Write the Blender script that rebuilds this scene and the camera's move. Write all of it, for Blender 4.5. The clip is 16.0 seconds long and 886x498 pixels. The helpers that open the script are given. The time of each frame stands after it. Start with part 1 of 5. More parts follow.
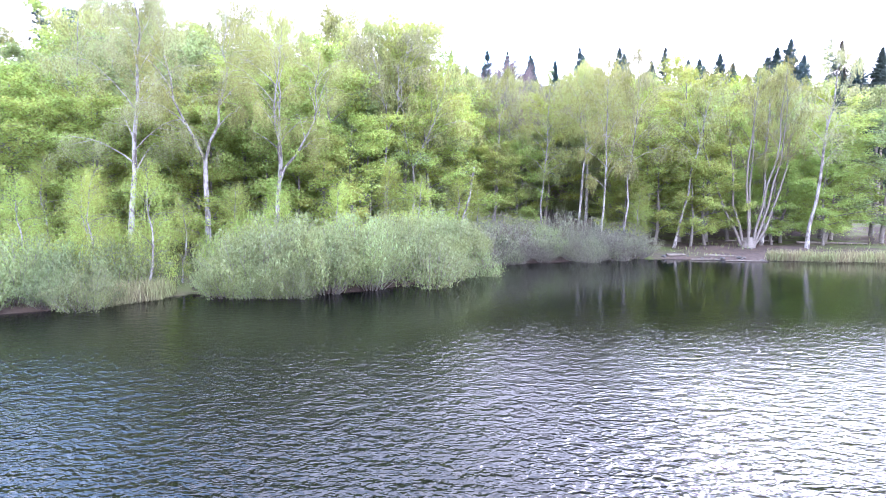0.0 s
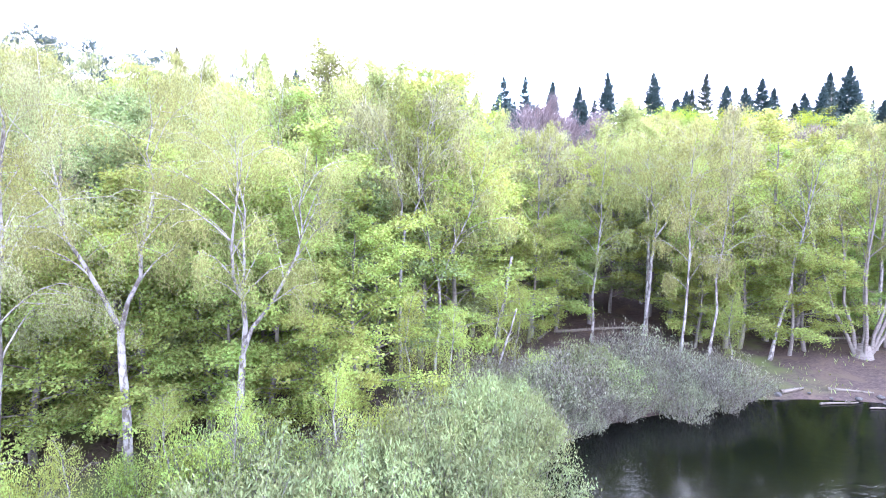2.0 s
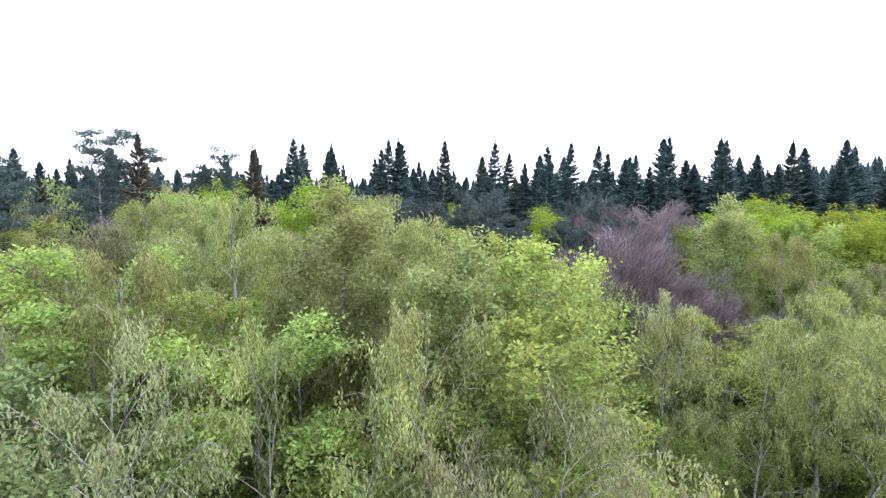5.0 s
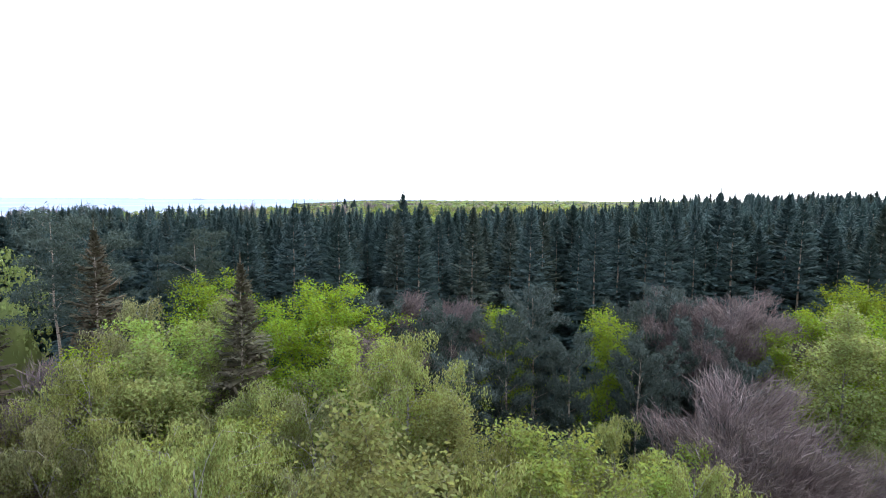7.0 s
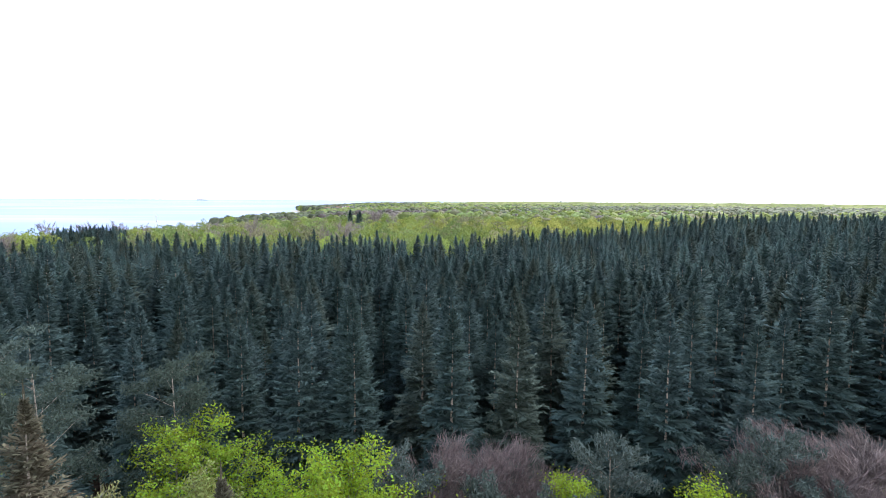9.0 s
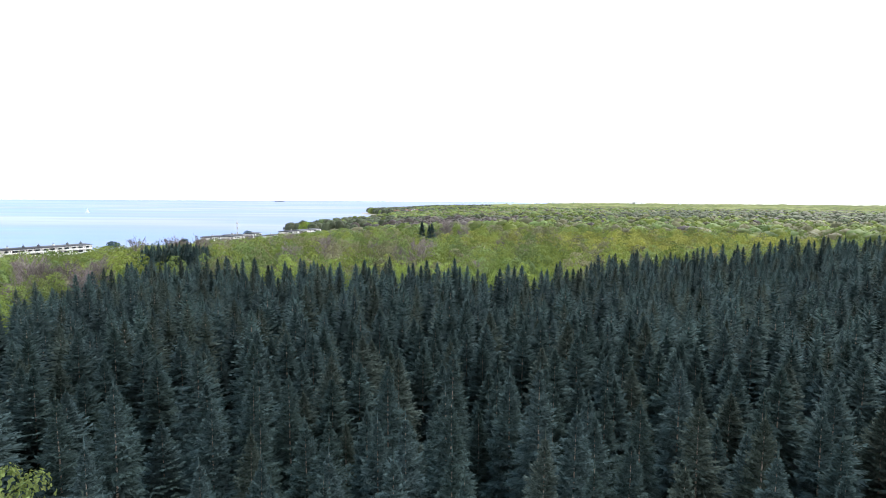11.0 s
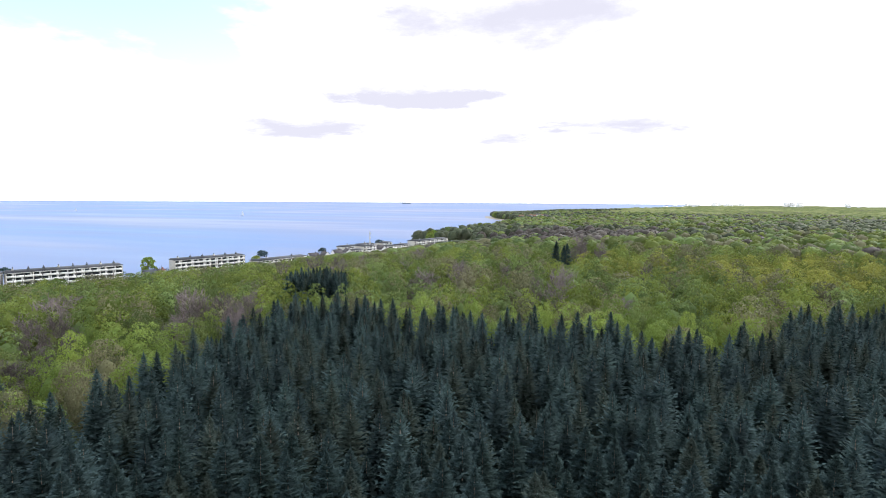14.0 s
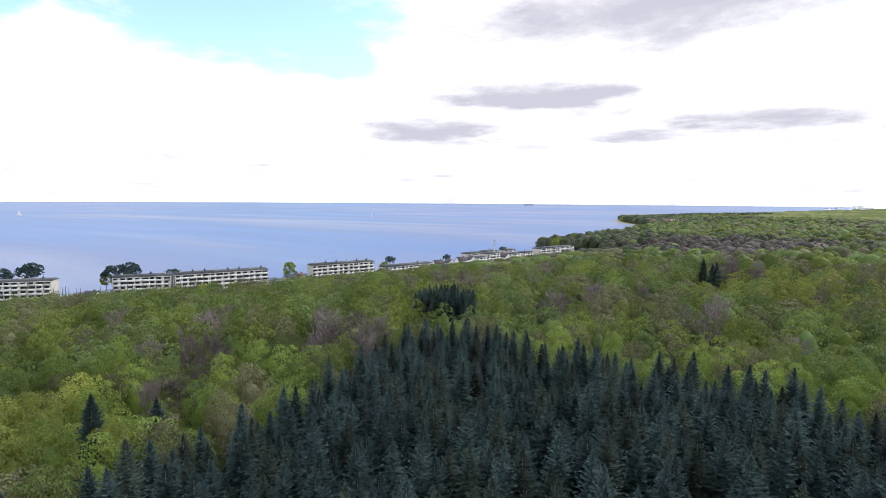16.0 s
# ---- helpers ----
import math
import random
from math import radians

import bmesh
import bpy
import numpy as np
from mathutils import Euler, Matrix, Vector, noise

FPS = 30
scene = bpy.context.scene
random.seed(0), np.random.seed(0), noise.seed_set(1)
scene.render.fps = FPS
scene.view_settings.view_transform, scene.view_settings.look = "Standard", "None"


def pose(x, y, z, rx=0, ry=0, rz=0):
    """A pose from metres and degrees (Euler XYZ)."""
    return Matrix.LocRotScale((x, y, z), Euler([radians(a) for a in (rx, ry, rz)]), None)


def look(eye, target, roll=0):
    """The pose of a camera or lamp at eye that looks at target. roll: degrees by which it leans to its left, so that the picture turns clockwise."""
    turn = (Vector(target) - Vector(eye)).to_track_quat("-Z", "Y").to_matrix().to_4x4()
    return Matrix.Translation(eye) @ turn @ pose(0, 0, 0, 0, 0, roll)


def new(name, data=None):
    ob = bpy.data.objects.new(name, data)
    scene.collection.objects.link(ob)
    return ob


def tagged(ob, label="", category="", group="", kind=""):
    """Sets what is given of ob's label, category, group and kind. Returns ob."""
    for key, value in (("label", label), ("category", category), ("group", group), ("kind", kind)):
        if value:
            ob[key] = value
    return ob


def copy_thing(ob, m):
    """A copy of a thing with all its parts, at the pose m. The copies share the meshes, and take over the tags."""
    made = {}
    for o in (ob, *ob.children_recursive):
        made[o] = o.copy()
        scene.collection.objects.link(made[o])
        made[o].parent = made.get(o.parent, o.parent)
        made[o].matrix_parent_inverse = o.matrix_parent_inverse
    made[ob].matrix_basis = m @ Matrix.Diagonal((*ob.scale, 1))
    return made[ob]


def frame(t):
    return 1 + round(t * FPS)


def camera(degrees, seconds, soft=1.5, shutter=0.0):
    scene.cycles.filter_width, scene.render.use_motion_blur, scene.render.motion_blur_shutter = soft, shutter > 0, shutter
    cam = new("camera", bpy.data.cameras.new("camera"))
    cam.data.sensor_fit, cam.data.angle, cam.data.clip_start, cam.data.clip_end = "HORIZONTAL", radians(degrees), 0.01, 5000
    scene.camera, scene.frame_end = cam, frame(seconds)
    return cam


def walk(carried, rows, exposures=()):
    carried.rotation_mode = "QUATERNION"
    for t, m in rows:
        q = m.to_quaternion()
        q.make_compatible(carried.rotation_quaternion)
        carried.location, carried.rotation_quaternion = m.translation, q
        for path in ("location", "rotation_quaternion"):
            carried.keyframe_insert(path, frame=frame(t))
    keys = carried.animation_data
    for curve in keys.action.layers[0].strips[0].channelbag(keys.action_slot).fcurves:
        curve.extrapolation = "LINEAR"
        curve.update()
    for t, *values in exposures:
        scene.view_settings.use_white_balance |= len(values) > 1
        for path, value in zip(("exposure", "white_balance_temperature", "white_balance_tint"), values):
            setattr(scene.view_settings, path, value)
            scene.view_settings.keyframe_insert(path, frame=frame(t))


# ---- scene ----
cam = camera(80.2, 16.0, soft=0.9)
PATH = [
    (0.0, pose(0.00, 0.00, 4.37, 84.60, -0.40, 0.00)),
    (0.5, pose(-0.72, 3.36, 5.83, 84.60, -0.40, -0.40)),
    (1.0, pose(-1.32, 6.44, 7.50, 84.60, -0.40, -0.60)),
    (1.5, pose(-1.83, 9.08, 9.21, 84.60, -0.40, -0.70)),
    (2.0, pose(-2.40, 11.53, 10.93, 84.60, -0.40, -0.80)),
    (2.5, pose(-2.97, 13.80, 12.65, 84.60, -0.40, -0.90)),
    (3.0, pose(-3.57, 15.95, 14.37, 84.60, -0.40, -1.00)),
    (3.5, pose(-4.23, 18.20, 16.21, 84.60, -0.40, -1.10)),
    (4.0, pose(-4.95, 20.67, 18.03, 84.60, -0.40, -1.20)),
    (4.5, pose(-5.61, 23.26, 19.92, 84.60, -0.40, -1.30)),
    (7.0, pose(-8.78, 35.99, 28.99, 84.60, -0.40, -1.40)),
    (7.5, pose(-9.36, 38.56, 30.76, 84.60, -0.40, -1.40)),
    (8.0, pose(-9.97, 41.08, 32.56, 84.60, -0.40, -1.40)),
    (8.5, pose(-10.56, 43.57, 34.39, 84.60, -0.40, -1.40)),
    (11.0, pose(-15.28, 55.59, 43.34, 84.60, -0.40, 6.30)),
    (11.5, pose(-16.57, 57.89, 45.11, 84.60, -0.40, 8.40)),
    (12.0, pose(-17.97, 60.09, 46.88, 84.60, -0.40, 9.50)),
    (12.5, pose(-19.49, 62.11, 48.67, 84.60, -0.40, 11.60)),
    (13.0, pose(-21.11, 64.10, 50.44, 84.60, -0.40, 14.40)),
    (13.5, pose(-22.78, 65.96, 52.21, 84.60, -0.40, 17.10)),
    (14.0, pose(-24.44, 67.78, 53.93, 84.60, -0.40, 19.50)),
    (14.5, pose(-26.23, 69.52, 55.61, 84.60, -0.40, 21.90)),
    (15.0, pose(-27.95, 71.17, 57.34, 84.60, -0.40, 24.80)),
    (15.5, pose(-29.89, 72.80, 58.98, 84.60, -0.40, 26.40)),
    (16.0, pose(-32.04, 74.62, 60.30, 84.60, -0.40, 32.60)),
]
walk(cam, PATH, exposures=[(0, 2.64, 5350, 32), (1.5, 2.96, 5300, 33), (3.0, 2.22, 5450, 31), (4.5, 1.62, 5700, 23), (7, 0.76, 6100, 13), (8.5, 0.82, 6100, 13), (11, 0.48, 6350, 11), (13.5, 0.1, 6350, 11), (15, -0.12, 6350, 11), (16, -0.3, 6350, 12)])


# ---------- sky and sun ----------
world = bpy.data.worlds.new("sky")
scene.world = world
world.use_nodes = True
wt = world.node_tree
wt.nodes.clear()
SUN_EL, SUN_AZ = 42.0, 36.0        # degrees: height, and turn to the right of the heading +y


def wn(kind, **kw):
    n = wt.nodes.new(kind)
    for k, v in kw.items():
        setattr_safe(n, k, v)
    return n


def setattr_safe(n, k, v):
    if k == "operation":
        n.operation = v
    elif k == "blend_type":
        n.blend_type = v
    elif k == "data_type":
        n.data_type = v


def wmath(op, a, b=None):
    n = wn("ShaderNodeMath", operation=op)
    for i, s in enumerate((a, b)):
        if s is None:
            continue
        if isinstance(s, (int, float)):
            n.inputs[i].default_value = s
        else:
            wt.links.new(s, n.inputs[i])
    return n.outputs[0]


sky = wn("ShaderNodeTexSky")
sky.sky_type = "NISHITA"
sky.sun_disc = False
sky.sun_elevation = radians(SUN_EL)
sky.sun_rotation = radians(SUN_AZ)
sky_gain = wn("ShaderNodeMix", data_type="RGBA", blend_type="MULTIPLY")
sky_gain.inputs[0].default_value = 1.0
wt.links.new(sky.outputs[0], sky_gain.inputs[6])
sky_gain.inputs[7].default_value = (0.40, 0.42, 0.33, 1)
tc = wn("ShaderNodeTexCoord")
sep = wn("ShaderNodeSeparateXYZ")
wt.links.new(tc.outputs["Generated"], sep.inputs[0])
up = wmath("MAXIMUM", sep.outputs[2], 0.0)
den = wmath("ADD", up, 0.10)
cx_, cy_ = wmath("DIVIDE", sep.outputs[0], den), wmath("DIVIDE", sep.outputs[1], den)
comb = wn("ShaderNodeCombineXYZ")
wt.links.new(cx_, comb.inputs[0])
wt.links.new(cy_, comb.inputs[1])


def cloud_noise(offset, scale, detail, rough, low, high):
    mp = wn("ShaderNodeMapping")
    mp.inputs["Location"].default_value = offset
    wt.links.new(comb.outputs[0], mp.inputs[0])
    nz = wn("ShaderNodeTexNoise")
    nz.inputs["Scale"].default_value = scale
    nz.inputs["Detail"].default_value = detail
    nz.inputs["Roughness"].default_value = rough
    wt.links.new(mp.outputs[0], nz.inputs["Vector"])
    mr = wn("ShaderNodeMapRange")
    mr.interpolation_type = "SMOOTHSTEP"
    mr.inputs[1].default_value, mr.inputs[2].default_value = low, high
    wt.links.new(nz.outputs[0], mr.inputs[0])
    return mr.outputs[0]


def wmix(fac, a, b):
    n = wn("ShaderNodeMix", data_type="RGBA")
    for i, s in ((0, fac), (6, a), (7, b)):
        if isinstance(s, tuple):
            n.inputs[i].default_value = s
        else:
            wt.links.new(s, n.inputs[i])
    return n.outputs[2]


# bearing (degrees right of +y), height, half width and half height: the grey cloud bases, and the gaps of blue
CLOUD_BASES = [(-11.0, 0.302, 0.300, 0.056), (-21.5, 0.187, 0.190, 0.022), (-34.0, 0.124, 0.135, 0.024), (-2.0, 0.127, 0.150, 0.018), (-12.5, 0.113, 0.100, 0.012)]
BLUE_GAPS = [(-52.0, 0.295, 0.270, 0.075), (-44.0, 0.245, 0.080, 0.040), (6.0, 0.225, 0.150, 0.060), (-78.0, 0.28, 0.15, 0.06)]


def sky_spots(spots):
    total = 0.0
    for bearing, z, wide, high in spots:
        a = radians(bearing)
        u = wn("ShaderNodeVectorMath", operation="DOT_PRODUCT")
        f = wn("ShaderNodeVectorMath", operation="DOT_PRODUCT")
        for node, axis in ((u, (math.cos(a), -math.sin(a), 0)), (f, (math.sin(a), math.cos(a), 0))):
            wt.links.new(tc.outputs["Generated"], node.inputs[0])
            node.inputs[1].default_value = axis
        du = wmath("POWER", wmath("ABSOLUTE", wmath("DIVIDE", u.outputs["Value"], wide)), 2.0)
        dv = wmath("POWER", wmath("ABSOLUTE", wmath("DIVIDE", wmath("SUBTRACT", sep.outputs[2], z), high)), 2.0)
        one = wmath("MAXIMUM", wmath("SUBTRACT", 1.0, wmath("MULTIPLY", wmath("ADD", du, dv), 0.55)), 0.0)
        total = wmath("MAXIMUM", wmath("MULTIPLY", one, wmath("GREATER_THAN", f.outputs["Value"], 0.0)), total)
    return total


def frayed(spots, grain, amount, low, high):
    """Soft spots with edges torn by noise."""
    mr = wn("ShaderNodeMapRange")
    mr.interpolation_type = "SMOOTHSTEP"
    mr.inputs[1].default_value, mr.inputs[2].default_value = low, high
    wt.links.new(wmath("ADD", spots, wmath("MULTIPLY", wmath("SUBTRACT", grain, 0.5), amount)), mr.inputs[0])
    return mr.outputs[0]


ragged = cloud_noise((4.1, 7.7, 0), 1.6, 8, 0.66, 0.0, 1.0)
billow = cloud_noise((1.3, 2.9, 0), 2.3, 8, 0.60, 0.0, 1.0)
bases = sky_spots(CLOUD_BASES)
soft_base = frayed(bases, ragged, 1.45, 0.05, 1.05)
faint = cloud_noise((4.1, 7.7, 0), 1.15, 7, 0.58, 0.50, 0.72)
under = wmath("MINIMUM", wmath("ADD", soft_base, wmath("MULTIPLY", faint, 0.62)), 1.0)
gaps = frayed(sky_spots(BLUE_GAPS), billow, 0.9, 0.30, 0.72)
overhead = wn("ShaderNodeMapRange")
overhead.inputs[1].default_value, overhead.inputs[2].default_value = 0.36, 0.50
wt.links.new(sep.outputs[2], overhead.inputs[0])
open_high = wmath("MULTIPLY", overhead.outputs[0], wmath("SUBTRACT", 1.0, cloud_noise((5.3, 2.6, 0), 0.60, 7, 0.55, 0.46, 0.54)))
gaps = wmath("MAXIMUM", wmath("MULTIPLY", gaps, wmath("SUBTRACT", 1.0, soft_base)), open_high)
cloud = wmix(wmath("MULTIPLY", under, 0.9), (1.60, 1.60, 1.59, 1), (0.72, 0.71, 0.83, 1))
open_sky = wmix(gaps, cloud, sky_gain.outputs[2])
bg = wn("ShaderNodeBackground")
wt.links.new(open_sky, bg.inputs[0])
bg.inputs[1].default_value = 1.0
wo = wn("ShaderNodeOutputWorld")
wt.links.new(bg.outputs[0], wo.inputs[0])

sun = new("sun", bpy.data.lights.new("sun", "SUN"))
sun.data.energy = 1.9
sun.data.angle = radians(7)
sun.data.color = (1.0, 0.95, 0.86)
_a, _e = radians(SUN_AZ), radians(SUN_EL)
sun_dir = Vector((math.sin(_a) * math.cos(_e), math.cos(_a) * math.cos(_e), math.sin(_e)))
sun.matrix_world = look(sun_dir * 300, (0, 0, 0))


# ---------- materials ----------
class Nodes:
    """A short hand for a node material."""

    def __init__(self, name):
        self.mat = bpy.data.materials.new(name)
        self.mat.use_nodes = True
        self.t = self.mat.node_tree
        self.t.nodes.clear()
        self.out = self.t.nodes.new("ShaderNodeOutputMaterial")

    def put(self, socket, value):
        if isinstance(value, bpy.types.NodeSocket):
            self.t.links.new(value, socket)
        elif isinstance(value, tuple) and len(value) == 3 and socket.type == "RGBA":
            socket.default_value = (*value, 1)
        else:
            socket.default_value = value

    def coords(self, scale=(1, 1, 1), world_space=False):
        if world_space:
            src = self.t.nodes.new("ShaderNodeNewGeometry").outputs["Position"]
        else:
            src = self.t.nodes.new("ShaderNodeTexCoord").outputs["Object"]
        m = self.t.nodes.new("ShaderNodeMapping")
        m.inputs["Scale"].default_value = scale
        self.t.links.new(src, m.inputs[0])
        return m.outputs[0]

    def noise(self, vec, scale, detail=3, rough=0.55):
        n = self.t.nodes.new("ShaderNodeTexNoise")
        n.inputs["Scale"].default_value = scale
        n.inputs["Detail"].default_value = detail
        n.inputs["Roughness"].default_value = rough
        self.t.links.new(vec, n.inputs["Vector"])
        return n.outputs[0]

    def ramp(self, fac, low, high, a=0.0, b=1.0):
        n = self.t.nodes.new("ShaderNodeMapRange")
        n.interpolation_type = "SMOOTHSTEP"
        self.put(n.inputs[0], fac)
        for i, v in ((1, low), (2, high), (3, a), (4, b)):
            n.inputs[i].default_value = v
        return n.outputs[0]

    def mix(self, fac, a, b):
        n = self.t.nodes.new("ShaderNodeMix")
        n.data_type = "RGBA"
        self.put(n.inputs[0], fac)
        self.put(n.inputs[6], a)
        self.put(n.inputs[7], b)
        return n.outputs[2]

    def math(self, op, a, b):
        n = self.t.nodes.new("ShaderNodeMath")
        n.operation = op
        self.put(n.inputs[0], a)
        self.put(n.inputs[1], b)
        return n.outputs[0]

    def shift(self, colour, hue, sat, val):
        n = self.t.nodes.new("ShaderNodeHueSaturation")
        self.put(n.inputs["Color"], colour)
        self.put(n.inputs["Hue"], hue)
        self.put(n.inputs["Saturation"], sat)
        self.put(n.inputs["Value"], val)
        return n.outputs[0]

    def bump(self, height, strength, distance):
        n = self.t.nodes.new("ShaderNodeBump")
        n.inputs["Strength"].default_value = strength
        n.inputs["Distance"].default_value = distance
        self.put(n.inputs["Height"], height)
        return n.outputs[0]

    def principled(self, colour, rough=0.7, normal=None, metal=0.0, spec=0.5):
        n = self.t.nodes.new("ShaderNodeBsdfPrincipled")
        self.put(n.inputs["Base Color"], colour)
        self.put(n.inputs["Roughness"], rough)
        n.inputs["Metallic"].default_value = metal
        n.inputs["Specular IOR Level"].default_value = spec
        if normal is not None:
            self.put(n.inputs["Normal"], normal)
        return n

    def finish(self, shader):
        self.t.links.new(shader.outputs[0], self.out.inputs[0])
        return self.mat


def leaf_material(name, colour, spread=0.35, hue=0.02, through_light=0.4, patch=6.0, second=None, gloss=0.12):
    """Foliage: each leaf and each tree a little different; some light passes through."""
    n = Nodes(name)
    info = n.t.nodes.new("ShaderNodeObjectInfo").outputs["Random"]
    geo = n.t.nodes.new("ShaderNodeNewGeometry")
    isl = geo.outputs["Random Per Island"]
    big = n.noise(n.coords(world_space=True), 1.0 / patch, 2)
    col = n.mix(n.ramp(big, 0.38, 0.62), colour, second or tuple(c * 0.8 for c in colour))
    h = n.math("ADD", n.ramp(isl, 0, 1, 0.5 - hue, 0.5 + hue), n.ramp(info, 0, 1, -hue * 0.7, hue * 0.7))
    v = n.math("MULTIPLY", n.ramp(isl, 0, 1, 1 - spread, 1 + spread), n.ramp(info, 0, 1, 0.85, 1.15))
    own = n.t.nodes.new("ShaderNodeAttribute")
    own.attribute_name = "tint"          # one value for each tree of a joined wood
    v = n.math("MULTIPLY", v, n.math("ADD", 1.0, n.math("MULTIPLY", own.outputs["Fac"], 0.30)))
    h = n.math("ADD", h, n.math("MULTIPLY", own.outputs["Fac"], -0.006))
    col = n.shift(col, h, 1.0, v)
    p = n.principled(col, 0.55 if gloss > 0.05 else 0.85, spec=gloss)
    tr = n.t.nodes.new("ShaderNodeBsdfTranslucent")
    n.put(tr.inputs[0], n.shift(col, 0.485, 1.1, 1.15))
    mx = n.t.nodes.new("ShaderNodeMixShader")
    mx.inputs[0].default_value = through_light
    n.t.links.new(p.outputs[0], mx.inputs[1])
    n.t.links.new(tr.outputs[0], mx.inputs[2])
    return n.finish(mx)


def bark_material(name, colour, dark, dark_amount=0.5, scale=(3, 3, 9), bump=0.02):
    n = Nodes(name)
    co = n.coords(scale)
    a = n.noise(co, 1.0, 5, 0.65)
    b = n.noise(n.coords((0.5, 0.5, 0.35)), 1.0, 3)
    col = n.mix(n.ramp(a, 0.62 - 0.25 * dark_amount, 0.74 - 0.2 * dark_amount), colour, dark)
    col = n.mix(n.ramp(b, 0.5, 0.75, 0, 0.5), col, tuple(0.5 * (c + d) for c, d in zip(colour, dark)))
    return n.finish(n.principled(col, 0.85, n.bump(a, 0.6, bump), spec=0.2))


def plain_material(name, colour, rough=0.7, vary=0.15, scale=1.5, bump=0.0, metal=0.0):
    n = Nodes(name)
    co = n.coords()
    a = n.noise(co, scale, 5, 0.6)
    b = n.noise(co, scale * 0.12, 2)
    col = n.shift(n.mix(n.ramp(a, 0.3, 0.7), tuple(c * (1 - vary) for c in colour), tuple(c * (1 + vary) for c in colour)),
                  0.5, 1.0, n.ramp(b, 0.3, 0.7, 1 - vary, 1 + vary))
    return n.finish(n.principled(col, rough, n.bump(a, 0.5, bump) if bump else None, metal))


BIRCH_LEAF = leaf_material("birch_leaf", (0.222, 0.240, 0.088), second=(0.200, 0.226, 0.084), through_light=0.5)
BIRCH_PALE = leaf_material("birch_leaf_pale", (0.222, 0.229, 0.113), second=(0.199, 0.214, 0.103), through_light=0.5)
BEECH_LEAF = leaf_material("beech_leaf", (0.246, 0.300, 0.078), second=(0.212, 0.274, 0.075), through_light=0.5)
BEECH_GREEN = leaf_material("beech_leaf_green", (0.180, 0.222, 0.088), second=(0.172, 0.214, 0.088), through_light=0.45)
YELLOW_LEAF = leaf_material("young_beech_leaf", (0.203, 0.266, 0.033), second=(0.178, 0.249, 0.033), through_light=0.45)
OLIVE_LEAF = leaf_material("opening_leaf", (0.140, 0.150, 0.045), second=(0.140, 0.135, 0.052), through_light=0.35)
FOREST_GREEN = leaf_material("forest_leaf_green", (0.138, 0.190, 0.066), second=(0.150, 0.194, 0.068), through_light=0.35, patch=14, spread=0.15, hue=0.008)
FOREST_BRIGHT = leaf_material("forest_leaf_bright", (0.198, 0.258, 0.066), second=(0.178, 0.240, 0.066), through_light=0.4, patch=14, spread=0.15, hue=0.008)
FOREST_OLIVE = leaf_material("forest_leaf_olive", (0.176, 0.178, 0.096), second=(0.166, 0.162, 0.094), through_light=0.3, patch=12, spread=0.15, hue=0.008)
FOREST_BARE = leaf_material("forest_bare_twig", (0.185, 0.152, 0.155), second=(0.170, 0.143, 0.140), through_light=0.0, patch=12, spread=0.15, hue=0.01)
# young yellow leaf; also carries the painted sunlight of one far band
FOREST_YELLOW_SUNLIT = leaf_material("forest_leaf_yellow_sunlit", (0.276, 0.298, 0.079), second=(0.253, 0.281, 0.079), through_light=0.4, patch=14, spread=0.15, hue=0.008)
# darker green woods, with the cloud shadow over them put into the colour
FOREST_DEEP_SHADED = leaf_material("forest_leaf_deep_shaded", (0.092, 0.116, 0.066), second=(0.104, 0.118, 0.070), through_light=0.2, patch=20, spread=0.15, hue=0.008)
FOREST_TWIGS = leaf_material("forest_twig_canopy", (0.098, 0.082, 0.078), second=(0.108, 0.094, 0.078), through_light=0.0, patch=14, spread=0.15, hue=0.008)
WILLOW_LEAF = leaf_material("willow_leaf", (0.164, 0.200, 0.084), second=(0.132, 0.160, 0.076), patch=2.2, through_light=0.3, spread=0.30)
GREY_BUSH = leaf_material("grey_bush_leaf", (0.148, 0.160, 0.098), second=(0.118, 0.114, 0.088), patch=1.6, through_light=0.25, spread=0.5)
REED_LEAF = leaf_material("reed_blade", (0.220, 0.250, 0.120), second=(0.260, 0.250, 0.140), patch=2, through_light=0.3)
SPRUCE_LEAF = leaf_material("spruce_needle", (0.062, 0.097, 0.099), second=(0.057, 0.089, 0.086), patch=9, hue=0.015, through_light=0.22, gloss=0.04, spread=0.3)
SPRUCE_DULL = leaf_material("spruce_needle_dull", (0.070, 0.094, 0.083), second=(0.064, 0.086, 0.074), patch=7, through_light=0.22, gloss=0.04, spread=0.3)
SPRUCE_BROWN = leaf_material("spruce_needle_brown", (0.112, 0.098, 0.072), second=(0.086, 0.084, 0.060), patch=4, through_light=0.08, gloss=0.04, spread=0.3)
PINE_LEAF = leaf_material("pine_needle", (0.074, 0.096, 0.090), second=(0.063, 0.083, 0.075), patch=4, through_light=0.1, gloss=0.03)
TWIG_PURPLE = leaf_material("bare_twig", (0.172, 0.134, 0.138), second=(0.152, 0.120, 0.118), patch=5, through_light=0.0, hue=0.015)
BIRCH_BARK = bark_material("birch_bark", (0.245, 0.237, 0.225), (0.09, 0.08, 0.07), 0.75, (5, 5, 2.4))
BIRCH_TWIG = bark_material("birch_limb_bark", (0.29, 0.28, 0.26), (0.13, 0.11, 0.09), 0.6, (4, 4, 4))
GREY_BARK = bark_material("grey_bark", (0.155, 0.143, 0.128), (0.11, 0.095, 0.08), 0.6)
SPRUCE_BARK = bark_material("spruce_bark", (0.33, 0.29, 0.25), (0.10, 0.08, 0.065), 0.6)
DEAD_WOOD = bark_material("dead_wood", (0.13, 0.115, 0.095), (0.07, 0.058, 0.045), 0.5)

